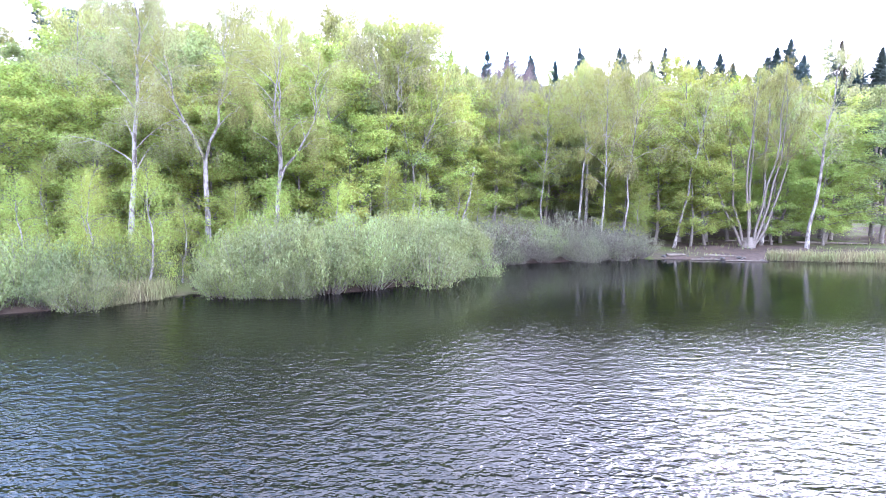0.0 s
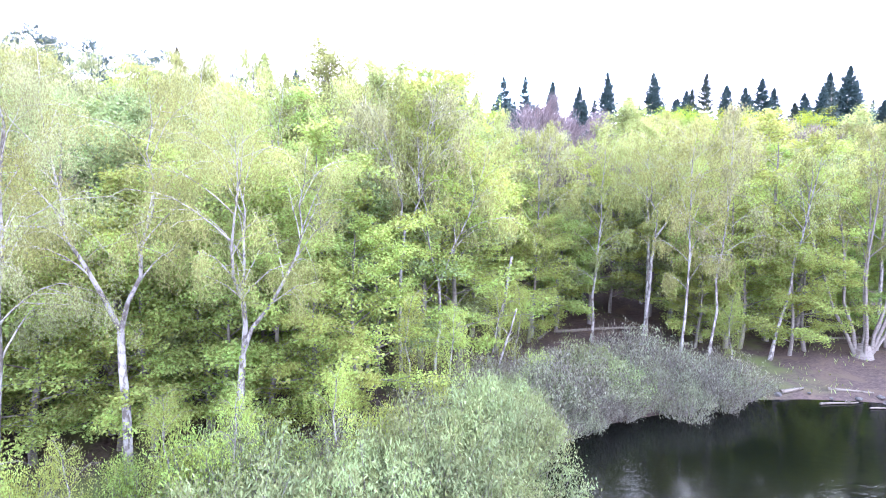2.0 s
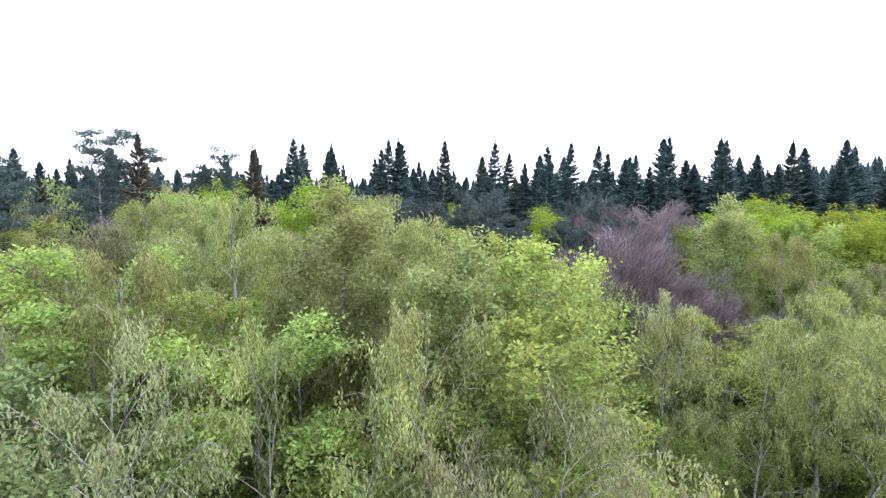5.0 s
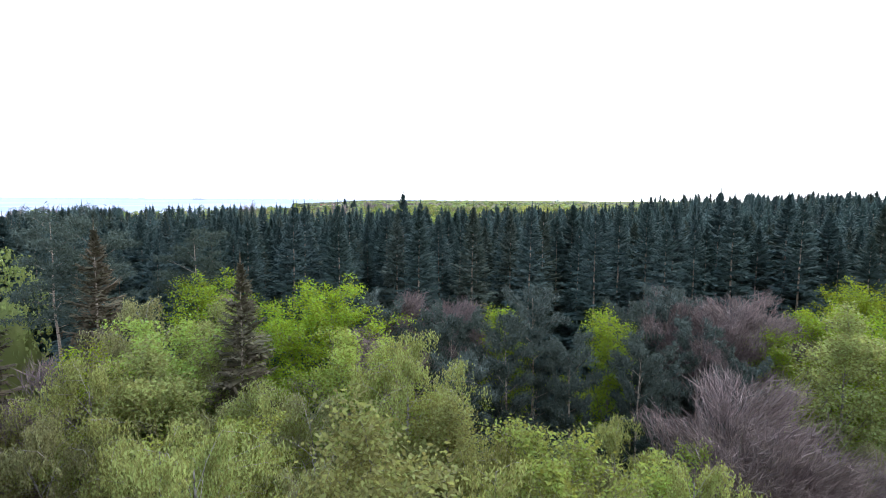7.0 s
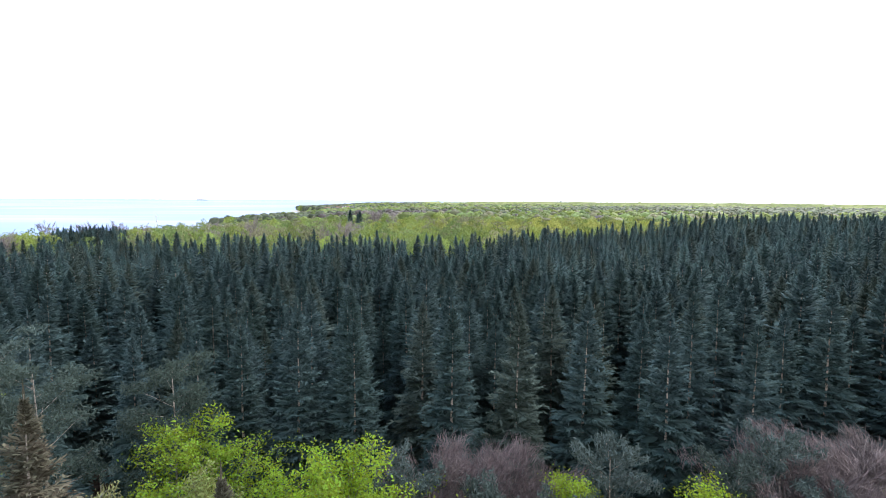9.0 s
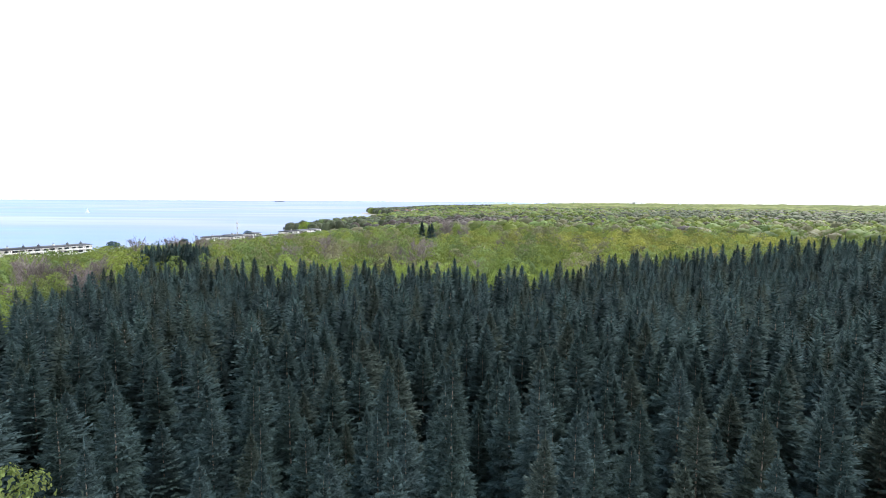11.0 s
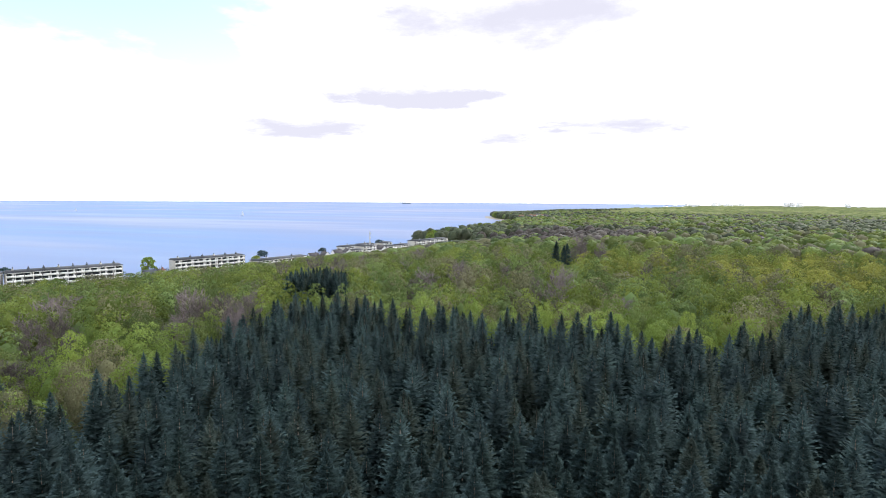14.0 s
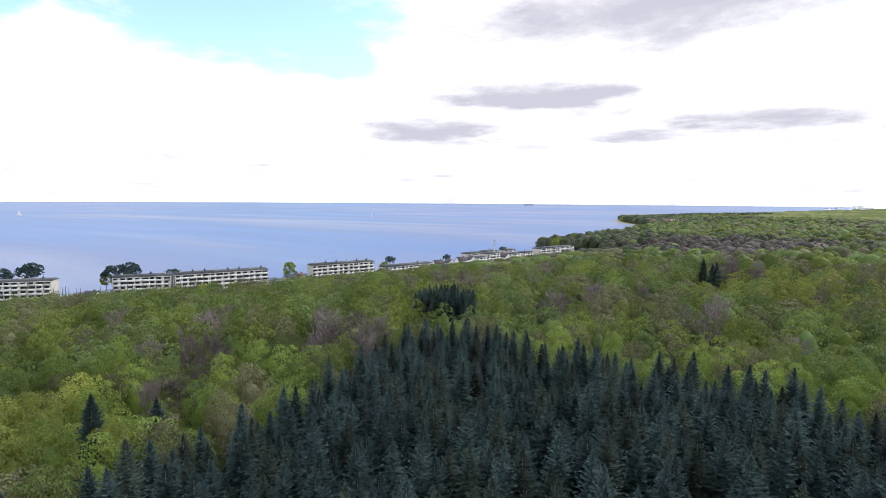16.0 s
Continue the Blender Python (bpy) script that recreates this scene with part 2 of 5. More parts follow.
# forest floor: leaf litter, moss and bare mud near the lake
n = Nodes("forest_floor")
wc = n.coords(world_space=True)
fine, mid, wide = n.noise(wc, 5.0, 6, 0.65), n.noise(wc, 0.6, 4), n.noise(wc, 0.09, 3)
soil = n.mix(n.ramp(fine, 0.3, 0.7), (0.038, 0.028, 0.024), (0.082, 0.060, 0.051))
soil = n.mix(n.ramp(mid, 0.45, 0.68), soil, (0.078, 0.058, 0.042))
soil = n.mix(n.math("MULTIPLY", n.ramp(wide, 0.50, 0.64), n.ramp(mid, 0.35, 0.6)), soil, (0.075, 0.095, 0.030))
FLOOR = n.finish(n.principled(soil, 0.95, n.bump(fine, 0.8, 0.06), spec=0.15))

# lake: dark water under small wind ripples, calm along the bank
n = Nodes("lake_water")
r1 = n.noise(n.coords((2.1, 3.0, 1), True), 1.0, 3, 0.6)
r2 = n.noise(n.coords((7.0, 9.5, 1), True), 1.0, 2, 0.5)
r3 = n.noise(n.coords((0.06, 0.10, 1), True), 1.0, 2, 0.5)
wave = n.math("ADD", r1, n.math("MULTIPLY", r2, 0.4))
sp = n.t.nodes.new("ShaderNodeSeparateXYZ")
n.t.links.new(n.coords(world_space=True), sp.inputs[0])
calm = n.math("MULTIPLY", n.ramp(n.math("ADD", sp.outputs[1], n.math("MULTIPLY", r3, 14.0)), 12, 31, 1.0, 0.10), n.ramp(r3, 0.35, 0.6, 0.55, 1.0))
lake_shader = n.principled((0.0012, 0.0017, 0.0014), 0.03, n.bump(n.math("MULTIPLY", wave, calm), 1.0, 0.10))
lake_shader.inputs["IOR"].default_value = 1.33
LAKE = n.finish(lake_shader)

n = Nodes("sea_water")
s1 = n.noise(n.coords((0.09, 0.16, 1), True), 1.0, 4)
s2 = n.noise(n.coords((0.0012, 0.006, 1), True), 1.0, 4, 0.6)
s3 = n.noise(n.coords((0.0006, 0.0021, 1), True), 1.0, 3, 0.55)
sea_col = n.mix(n.ramp(s2, 0.40, 0.62), (0.052, 0.180, 0.480), (0.155, 0.240, 0.480))
sea_col = n.mix(n.ramp(s3, 0.42, 0.62), sea_col, (0.200, 0.252, 0.450))
SEA = n.finish(n.principled(sea_col, n.ramp(s2, 0.3, 0.7, 0.30, 0.42), n.bump(s1, 0.25, 0.5), spec=0.12))

SAND = plain_material("sand", (0.42, 0.37, 0.29), 0.95, 0.12, 0.4)
WHITE_PAINT = plain_material("white_render", (0.90, 0.90, 0.90), 0.75, 0.06, 0.8)
BEIGE_WALL = plain_material("beige_wall", (0.56, 0.54, 0.50), 0.85, 0.10, 0.8)
# facade behind the balconies, the shade of the recess put into its colour
SHADED_WALL = plain_material("shaded_recess_wall", (0.15, 0.15, 0.16), 0.8, 0.15, 0.8)
ROOF_FELT = plain_material("roofing_felt", (0.10, 0.105, 0.12), 0.9, 0.2, 0.5)
ROOF_TILE = plain_material("dark_roof_tile", (0.085, 0.075, 0.08), 0.8, 0.2, 2.0, 0.02)
ROOF_RED = plain_material("red_roof_tile", (0.26, 0.115, 0.080), 0.85, 0.2, 2.0, 0.02)
METAL_WHITE = plain_material("painted_metal", (0.70, 0.70, 0.70), 0.45, 0.05, 1.0)
SAIL = plain_material("sailcloth", (0.85, 0.85, 0.84), 0.8, 0.04, 0.6)
HULL = plain_material("boat_hull", (0.75, 0.75, 0.77), 0.35, 0.05, 0.6)
HULL_DARK = plain_material("ship_hull", (0.10, 0.12, 0.16), 0.5, 0.1, 0.2)
n = Nodes("window_glass")
WINDOW = n.finish(n.principled((0.035, 0.045, 0.055), 0.06))


# ---------- geometry helpers ----------
class Geo:
    """Collects vertices, triangles and quads and makes one mesh of them."""

    def __init__(self):
        self.v, self.t, self.q, self.n, self.tint = [], [], [], 0, []

    def add(self, v, tris=None, quads=None):
        v = np.asarray(v, float).reshape(-1, 3)
        if tris is not None:
            self.t.append(np.asarray(tris, int).reshape(-1, 3) + self.n)
        if quads is not None:
            self.q.append(np.asarray(quads, int).reshape(-1, 4) + self.n)
        self.v.append(v)
        self.n += len(v)
        return self

    def tube(self, pts, radii, sides=6, cap=False):
        pts, radii = np.asarray(pts, float), np.asarray(radii, float)
        tan = np.gradient(pts, axis=0)
        tan /= np.linalg.norm(tan, axis=1)[:, None] + 1e-9
        ref = np.where(np.abs(tan[:, 2:3]) > 0.9, [[1.0, 0, 0]], [[0, 0, 1.0]])
        a = np.cross(tan, ref)
        a /= np.linalg.norm(a, axis=1)[:, None] + 1e-9
        b = np.cross(tan, a)
        for i in range(1, len(a)):          # keep the ring from flipping
            if (a[i] * a[i - 1]).sum() < 0.3:
                p = a[i - 1] - tan[i] * (a[i - 1] * tan[i]).sum()
                a[i] = p / (np.linalg.norm(p) + 1e-9)
                b[i] = np.cross(tan[i], a[i])
        ang = np.arange(sides) * 2 * np.pi / sides
        ring = pts[:, None] + radii[:, None, None] * (a[:, None] * np.cos(ang)[None, :, None] + b[:, None] * np.sin(ang)[None, :, None])
        i, j = np.meshgrid(np.arange(len(pts) - 1), np.arange(sides), indexing="ij")
        k = (j + 1) % sides
        quads = np.stack([i * sides + j, i * sides + k, (i + 1) * sides + k, (i + 1) * sides + j], -1)
        self.add(ring, quads=quads)
        if cap:
            last = self.n - sides
            self.add([pts[-1]])
            self.t.append(np.stack([last + np.arange(sides), last + (np.arange(sides) + 1) % sides, np.full(sides, self.n - 1)], -1))
        return self

    def leaves(self, c, u, w):
        """Pointed leaf shapes: centre, half length along u, half width along w."""
        m = len(c)
        v = np.stack([c - u, c + w - 0.15 * u, c + u, c - w - 0.15 * u], 1).reshape(-1, 3)
        return self.add(v, quads=np.arange(m * 4).reshape(m, 4))

    def box(self, lo, hi):
        x0, y0, z0 = lo
        x1, y1, z1 = hi
        v = [(x0, y0, z0), (x1, y0, z0), (x1, y1, z0), (x0, y1, z0), (x0, y0, z1), (x1, y0, z1), (x1, y1, z1), (x0, y1, z1)]
        return self.add(v, quads=[(0, 3, 2, 1), (4, 5, 6, 7), (0, 1, 5, 4), (1, 2, 6, 5), (2, 3, 7, 6), (3, 0, 4, 7)])

    def join(self, other, m=None):
        """Takes over another Geo, moved by a 4 x 4 numpy matrix."""
        off = self.n
        for v in other.v:
            self.v.append(v if m is None else v @ m[:3, :3].T + m[:3, 3])
            self.n += len(v)
        self.t += [t + off for t in other.t]
        self.q += [q + off for q in other.q]
        return self

    def mesh(self, name, material, smooth=False):
        v = np.concatenate(self.v) if self.v else np.zeros((0, 3))
        t = np.concatenate(self.t) if self.t else np.zeros((0, 3), int)
        q = np.concatenate(self.q) if self.q else np.zeros((0, 4), int)
        me = bpy.data.meshes.new(name)
        me.vertices.add(len(v))
        me.vertices.foreach_set("co", v.astype(np.float32).ravel())
        me.loops.add(t.size + q.size)
        me.loops.foreach_set("vertex_index", np.concatenate([t.ravel(), q.ravel()]).astype(np.int32))
        me.polygons.add(len(t) + len(q))
        me.polygons.foreach_set("loop_start", np.concatenate([np.arange(len(t)) * 3, t.size + np.arange(len(q)) * 4]).astype(np.int32))
        if smooth:
            me.polygons.foreach_set("use_smooth", np.ones(len(t) + len(q), bool))
        if self.tint:
            own = me.attributes.new("tint", "FLOAT", "POINT")
            own.data.foreach_set("value", np.concatenate(self.tint).astype(np.float32))
        me.materials.append(material)
        me.update(calc_edges=True)
        me.validate()
        return me


def part(name, geo, material, parent, label="", smooth=False):
    ob = new(name, geo.mesh(name, material, smooth))
    ob.parent = parent
    return tagged(ob, label)


def thing(name, label, category, group="", kind="", at=None):
    ob = new(name)
    ob.empty_display_size = 0.5
    if at is not None:
        ob.matrix_basis = at
    return tagged(ob, label, category, group, kind)


def whole(name, geo, material, label="", category="", group="", kind="", smooth=False):
    return tagged(new(name, geo.mesh(name, material, smooth)), label, category, group, kind)


def unit(v):
    return v / (np.linalg.norm(v, axis=-1, keepdims=True) + 1e-9)


def smooth01(t):
    t = np.clip(t, 0, 1)
    return t * t * (3 - 2 * t)


def placed(x, y, z, turn=0.0, size=1.0, lean=0.0):
    return Matrix.Translation((x, y, z)) @ Euler((radians(lean), 0, radians(turn))).to_matrix().to_4x4() @ Matrix.Scale(size, 4)


# ---------- the lie of the land ----------
SHORE_X = [-80, -60, -40, -25, -16.2, -13.3, -11.9, -11.2, -8.7, -6.5, -3.5, -1, 0.4, 1.2, 1.8, 5.5, 9.8, 15, 18.6, 22.3, 26, 32, 55, 75, 100]
SHORE_Y = [-95, -25, 0, 12.5, 19.2, 21.2, 22.8, 23.9, 23.1, 23.3, 24.7, 27.2, 28.6, 30.2, 34, 36, 37.6, 39.4, 39.5, 38.9, 38.3, 38, 33, 12, -95]
COAST_Y = [-5000, -600, -50, 180, 440, 700, 1000, 1264, 1500, 1800, 1960, 2080, 2300, 3500, 5000]
COAST_X = [-3500, -900, -640, -520, -405, -335, -300, -300, -330, -480, -525, -430, -330, -60, 420]
SEA_Z = -8.0


def far_rise(x, y):
    """The gentle rise of the land and sea sheets at the far horizon."""
    r = np.hypot(x, y)
    return 30 * np.clip((r - 2400) / 2500, 0, 1) ** 2


def lake_side(x, y):
    """Metres from the lake's edge, positive on land."""
    return np.maximum(y - np.interp(x, SHORE_X, SHORE_Y), -(y + 95))


def coast_side(x, y):
    return x - np.interp(y, COAST_Y, COAST_X)


def ground_z(x, y):
    x, y = np.asarray(x, float), np.asarray(y, float)
    d = lake_side(x, y)
    land = 0.14 * smooth01(d / 0.6) + 0.25 * smooth01(d / 9) + 2.7 * smooth01((d - 7) / 48)
    land = land + 0.12 * np.sin(x * 0.9 + 1.7 * np.sin(y * 0.35)) * np.cos(y * 0.7) * smooth01(d / 4)
    land = np.where(d < 0, -np.minimum(1.4, -d * 0.35) - 0.02, land)
    k = smooth01((coast_side(x, y) + 5) / 340)
    return -9.5 + (land + 9.5) * k + 0.3 * far_rise(x, y)


def spaced(fine_lo, fine_hi, step, far):
    a = np.arange(fine_lo, fine_hi + 1e-6, step)
    out, s, p = [], step, 0.0
    while p < far:
        s *= 1.13
        p += s
        out.append(p)
    out = np.array(out)
    return np.concatenate([fine_lo - out[::-1], a, fine_hi + out])


gx, gy = spaced(-45, 60, 0.8, 4900), spaced(15, 75, 0.8, 4900)
X, Y = np.meshgrid(gx, gy)
V = np.stack([X, Y, ground_z(X, Y)], -1).reshape(-1, 3)
i, j = np.meshgrid(np.arange(len(gy) - 1), np.arange(len(gx) - 1), indexing="ij")
Q = np.stack([i * len(gx) + j, i * len(gx) + j + 1, (i + 1) * len(gx) + j + 1, (i + 1) * len(gx) + j], -1).reshape(-1, 4)
whole("ground", Geo().add(V, quads=Q), FLOOR, "brown forest floor with leaf litter, mud and moss", "ground", kind="structure", smooth=True)

g = Geo()
lx, ly = np.linspace(-85, 105, 20), np.linspace(-100, 60, 18)
X, Y = np.meshgrid(lx, ly)
i, j = np.meshgrid(np.arange(17), np.arange(19), indexing="ij")
g.add(np.stack([X, Y, X * 0], -1), quads=np.stack([i * 20 + j, i * 20 + j + 1, (i + 1) * 20 + j + 1, (i + 1) * 20 + j], -1))
whole("lake_water", g, LAKE, "dark rippled lake water reflecting trees and sky", "water", kind="structure", smooth=True)

rings = np.concatenate([[5, 150, 300], np.geomspace(400, 4940, 60)])
ang = np.linspace(0, 2 * np.pi, 241)[:-1]
R_, A_ = np.meshgrid(rings, ang, indexing="ij")
X, Y = R_ * np.cos(A_), R_ * np.sin(A_)
i, j = np.meshgrid(np.arange(len(rings) - 1), np.arange(240), indexing="ij")
k = (j + 1) % 240
sea_q = np.stack([i * 240 + j, (i + 1) * 240 + j, (i + 1) * 240 + k, i * 240 + k], -1).reshape(-1, 4)
wet = (coast_side(X, Y).ravel()[sea_q].min(1) < 60)
g = Geo().add(np.stack([X, Y, SEA_Z + far_rise(X, Y)], -1), quads=sea_q[wet])
whole("sea_water", g, SEA, "pale blue sea with wind streaks under a cloudy sky", "water", kind="structure", smooth=True)


# ---------- trees ----------
def branch_line(rng, p, d, length, rise=0.0, droop=0.3, wobble=0.05, n=6):
    s = np.linspace(0, 1, n)[:, None]
    off = rng.normal(0, wobble * length, (n, 3)) * s
    bend = np.array([0, 0, 1.0]) * length * (rise * s - droop * s ** 2)
    return np.asarray(p) + np.asarray(d) * length * s + bend + np.cumsum(off, 0) * 0.4


def stem_line(rng, p, top, wobble, n=9):
    s = np.linspace(0, 1, n)[:, None]
    w = rng.normal(0, wobble, (n, 3)) * np.array([1, 1, 0.2])
    w[0] = 0
    w = np.cumsum(w, 0)
    w -= w[-1] * s
    return np.asarray(p) + (np.asarray(top) - np.asarray(p)) * s + w


def along(line, f):
    x = f * (len(line) - 1)
    i = int(min(len(line) - 2, max(0, math.floor(x))))
    return line[i] + (line[i + 1] - line[i]) * (x - i)


def crown_limbs(rng, limbs, stem, r0, h, first, count, reach, up_angle, droop, anchors, profile, top_r=0.02, sub=4, fan=6.283, fan_at=0.0):
    """Limbs with side twigs from one stem; gathers the points where foliage hangs."""
    az = rng.uniform(0, 6.28)
    for i in range(count):
        f = first + (0.98 - first) * (i + rng.uniform(0, 0.8)) / count
        p = along(stem, f)
        az += 2.4 + rng.normal(0, 0.35)
        a = fan_at + (az % 6.283 - 3.1416) * fan / 6.283
        el = radians(up_angle + 25 * f + rng.normal(0, 8))
        d = np.array([math.cos(a) * math.cos(el), math.sin(a) * math.cos(el), math.sin(el)])
        length = reach * profile((f - first) / (1 - first)) * rng.uniform(0.75, 1.2)
        line = branch_line(rng, p, d, length, 0.1, droop)
        r = max(min(0.012, r0 * 0.14), r0 * (1 - f) * 0.36 + min(0.010, r0 * 0.10))
        limb = Geo()
        limbs.append(limb)
        limb.tube(line, np.linspace(r, 0.008, len(line)), 4)
        for k in range(sub):
            s = 0.3 + 0.7 * (k + rng.uniform(0, 1)) / sub
            q = along(line, min(0.99, s))
            a2 = a + rng.choice([-1, 1]) * rng.uniform(0.4, 1.2)
            e2 = el * 0.5 + rng.normal(0, 0.25)
            d2 = np.array([math.cos(a2) * math.cos(e2), math.sin(a2) * math.cos(e2), math.sin(e2)])
            l2 = length * rng.uniform(0.3, 0.55)
            tw = branch_line(rng, q, d2, l2, 0.05, droop * 1.4, n=4)
            limb.tube(tw[[0, 2, 3]], [max(min(0.010, r * 0.6), r * 0.45), min(0.008, r * 0.4), 0.003], 3)
            anchors.append(tw[1:])
        anchors.append(line[3:])


def hang_birch(rng, crown, anchors, count, long=0.16, fall=0.75, broad=0.33):
    """Weeping strands: each a short string of small leaves below a twig."""
    per = 8
    strands = max(1, count // per)
    a = anchors[rng.integers(0, len(anchors), strands)] + rng.normal(0, 0.13, (strands, 3))
    length = fall * rng.uniform(0.5, 1.7, strands)
    sway = rng.normal(0, 0.16, (strands, 2))
    s = (np.arange(per)[None] + rng.uniform(0, 1, (strands, per))) / per
    drop = s * length[:, None]
    c = np.stack([a[:, :1] + sway[:, :1] * drop, a[:, 1:2] + sway[:, 1:] * drop, a[:, 2:] - drop], -1).reshape(-1, 3)
    m = len(c)
    c = c + rng.normal(0, 0.05, (m, 3))
    u = unit(np.stack([rng.normal(0, 0.4, m), rng.normal(0, 0.4, m), -np.ones(m)], -1)) * (long * rng.uniform(0.6, 1.4, m))[:, None]
    w = unit(np.cross(u, unit(rng.normal(0, 1, (m, 3))))) * (long * broad * rng.uniform(0.8, 1.4, m))[:, None]
    crown.leaves(c, u, w)


def lay_beech(rng, crown, anchors, count, long=0.24, flat=0.13, spread=0.30):
    a = anchors[rng.integers(0, len(anchors), count)]
    c = a + np.stack([rng.normal(0, spread, count), rng.normal(0, spread, count), rng.normal(0, flat, count)], -1)
    t = rng.uniform(0, 6.283, count)
    u = np.stack([np.cos(t), np.sin(t), rng.normal(-0.4, 0.5, count)], -1)
    out = unit(c * np.array([1.0, 1.0, 0.0]))
    w = unit(np.cross(u, np.array([0, 0, 0.45]) + 0.55 * out + rng.normal(0, 0.6, (count, 3)))) * (long * 0.55 * rng.uniform(0.7, 1.3, count))[:, None]
    crown.leaves(c, unit(u) * (long * rng.uniform(0.6, 1.4, count))[:, None], w)


def birch_shape(seed, h=16.0, lean=(0, 0), fork=None, stems=2, spread=0.18, leaves=4200, thick=0.17, first=0.34, reach=0.2, wobble=0.14, fan_at=None, limbs_per=11, leaf_long=0.052):
    rng = np.random.default_rng(seed)
    trunk, limbs, crown, anchors = Geo(), [], Geo(), []
    top = np.array([lean[0], lean[1], h])
    prof = lambda f: 0.55 + 0.9 * math.sin(min(1, f * 0.85 + 0.12) * 3.0) - 0.25 * f
    if fork is None:
        line = stem_line(rng, (0, 0, -0.3), top, wobble)
        trunk.tube(line, thick * (1.12 - np.linspace(0, 1, 9)) ** 0.9 + np.where(np.arange(9) == 0, 0.05, 0), 9)
        crown_limbs(rng, limbs, line, thick, h, first, int(limbs_per * 1.7), h * reach, 38, 0.34, anchors, prof)
    else:
        mid = np.array([lean[0] * fork / h, lean[1] * fork / h, fork])
        base = stem_line(rng, (0, 0, -0.3), mid, wobble * 0.6, 6)
        trunk.tube(base, thick * np.linspace(1.15, 0.8, 6), 9)
        a0 = rng.uniform(0, 6.28) if fan_at is None else fan_at
        for s in range(stems):
            a = a0 + s * 6.283 / stems
            out = h * spread * rng.uniform(0.8, 1.2)
            tip = np.array([top[0] + math.cos(a) * out, top[1] + math.sin(a) * out, h * rng.uniform(0.88, 1.02)])
            line = stem_line(rng, mid, tip, wobble * 1.3)
            s_ = np.linspace(0, 1, 9)
            bow = np.sin(s_ * np.pi) * out * 0.30
            line[:, 0] += math.cos(a) * bow
            line[:, 1] += math.sin(a) * bow
            trunk.tube(line, thick * 0.58 * (1.04 - s_) ** 1.05, 8)
            crown_limbs(rng, limbs, line, thick * 0.65, h, 0.2, limbs_per, h * reach * 0.85, 40, 0.34, anchors, prof, fan=3.6, fan_at=a)
    hang_birch(rng, crown, np.concatenate(anchors), leaves, leaf_long)
    return trunk, limbs, crown


def beech_shape(seed, h=15.0, first=0.10, reach=0.30, leaves=4200, thick=0.2, limbs_per=26, long=0.24, lean=(0, 0), top=1.0, up=14, flat=0.17):
    rng = np.random.default_rng(seed)
    trunk, limbs, crown, anchors = Geo(), [], Geo(), []
    line = stem_line(rng, (0, 0, -0.3), (lean[0], lean[1], h), 0.12)
    trunk.tube(line, thick * (1.1 - np.linspace(0, 1, 9)), 8)
    prof = lambda f: 0.35 + 0.75 * math.sin((0.22 + 0.78 * f) * 3.0) * top + 0.1
    crown_limbs(rng, limbs, line, thick, h, first, limbs_per, h * reach, up, 0.14, anchors, prof, sub=5)
    lay_beech(rng, crown, np.concatenate(anchors), leaves, long, flat)
    return trunk, limbs, crown


def broad_shape(seed, h=18.0, wide=5.0, leaves=1500, long=0.34, clear=0.35, lumps=16, thick=0.26, rough=0.55):
    """A grown broadleaf with a domed crown made of clumps of leaves round its limbs."""
    rng = np.random.default_rng(seed)
    trunk, limbs, crown = Geo(), [], Geo()
    line = stem_line(rng, (0, 0, -0.3), (rng.normal(0, 0.4), rng.normal(0, 0.4), h * 0.85), 0.15)
    trunk.tube(line, thick * (1.1 - np.linspace(0, 1, 9)), 7)
    zc, up_r, dn_r = h * (clear + (1 - clear) * 0.45), h * (1 - clear) * 0.55, h * (1 - clear) * 0.5
    t = np.arange(lumps) + 0.5
    el = np.arcsin(1 - 1.45 * t / lumps)
    az = t * 2.4 + rng.normal(0, 0.3, lumps)
    rr = rng.uniform(0.72, 1.08, lumps)
    cen = np.stack([np.cos(az) * np.cos(el) * wide * rr * 0.78, np.sin(az) * np.cos(el) * wide * rr * 0.78,
                    zc + np.sin(el) * np.where(el > 0, up_r, dn_r) * rr * 0.85], -1)
    for c in cen:
        p = along(line, min(0.95, max(0.25, (c[2] - 1.5) / h * 0.95)))
        limbs.append(Geo().tube(stem_line(rng, p, c, 0.1, 4), [0.07, 0.05, 0.03, 0.01], 3))
    size = wide * 0.42 * rng.uniform(0.75, 1.25, lumps)
    pick = rng.integers(0, lumps, leaves)
    d = unit(rng.normal(0, 1, (leaves, 3)) + np.array([0, 0, 0.35]) + 0.8 * unit(cen[pick] - np.array([0, 0, zc * 0.9])))
    c = cen[pick] + d * (size[pick] * rng.uniform(0.55, 1.05, leaves) ** 0.5)[:, None] * np.array([1, 1, 0.8])
    nrm = unit(d + rng.normal(0, rough, (leaves, 3)))
    u = unit(np.cross(nrm, unit(rng.normal(0, 1, (leaves, 3)))))
    w = np.cross(nrm, u)
    k = (long * rng.uniform(0.6, 1.4, leaves))[:, None]
    crown.leaves(c, u * k, w * k * 0.65)
    return trunk, limbs, crown


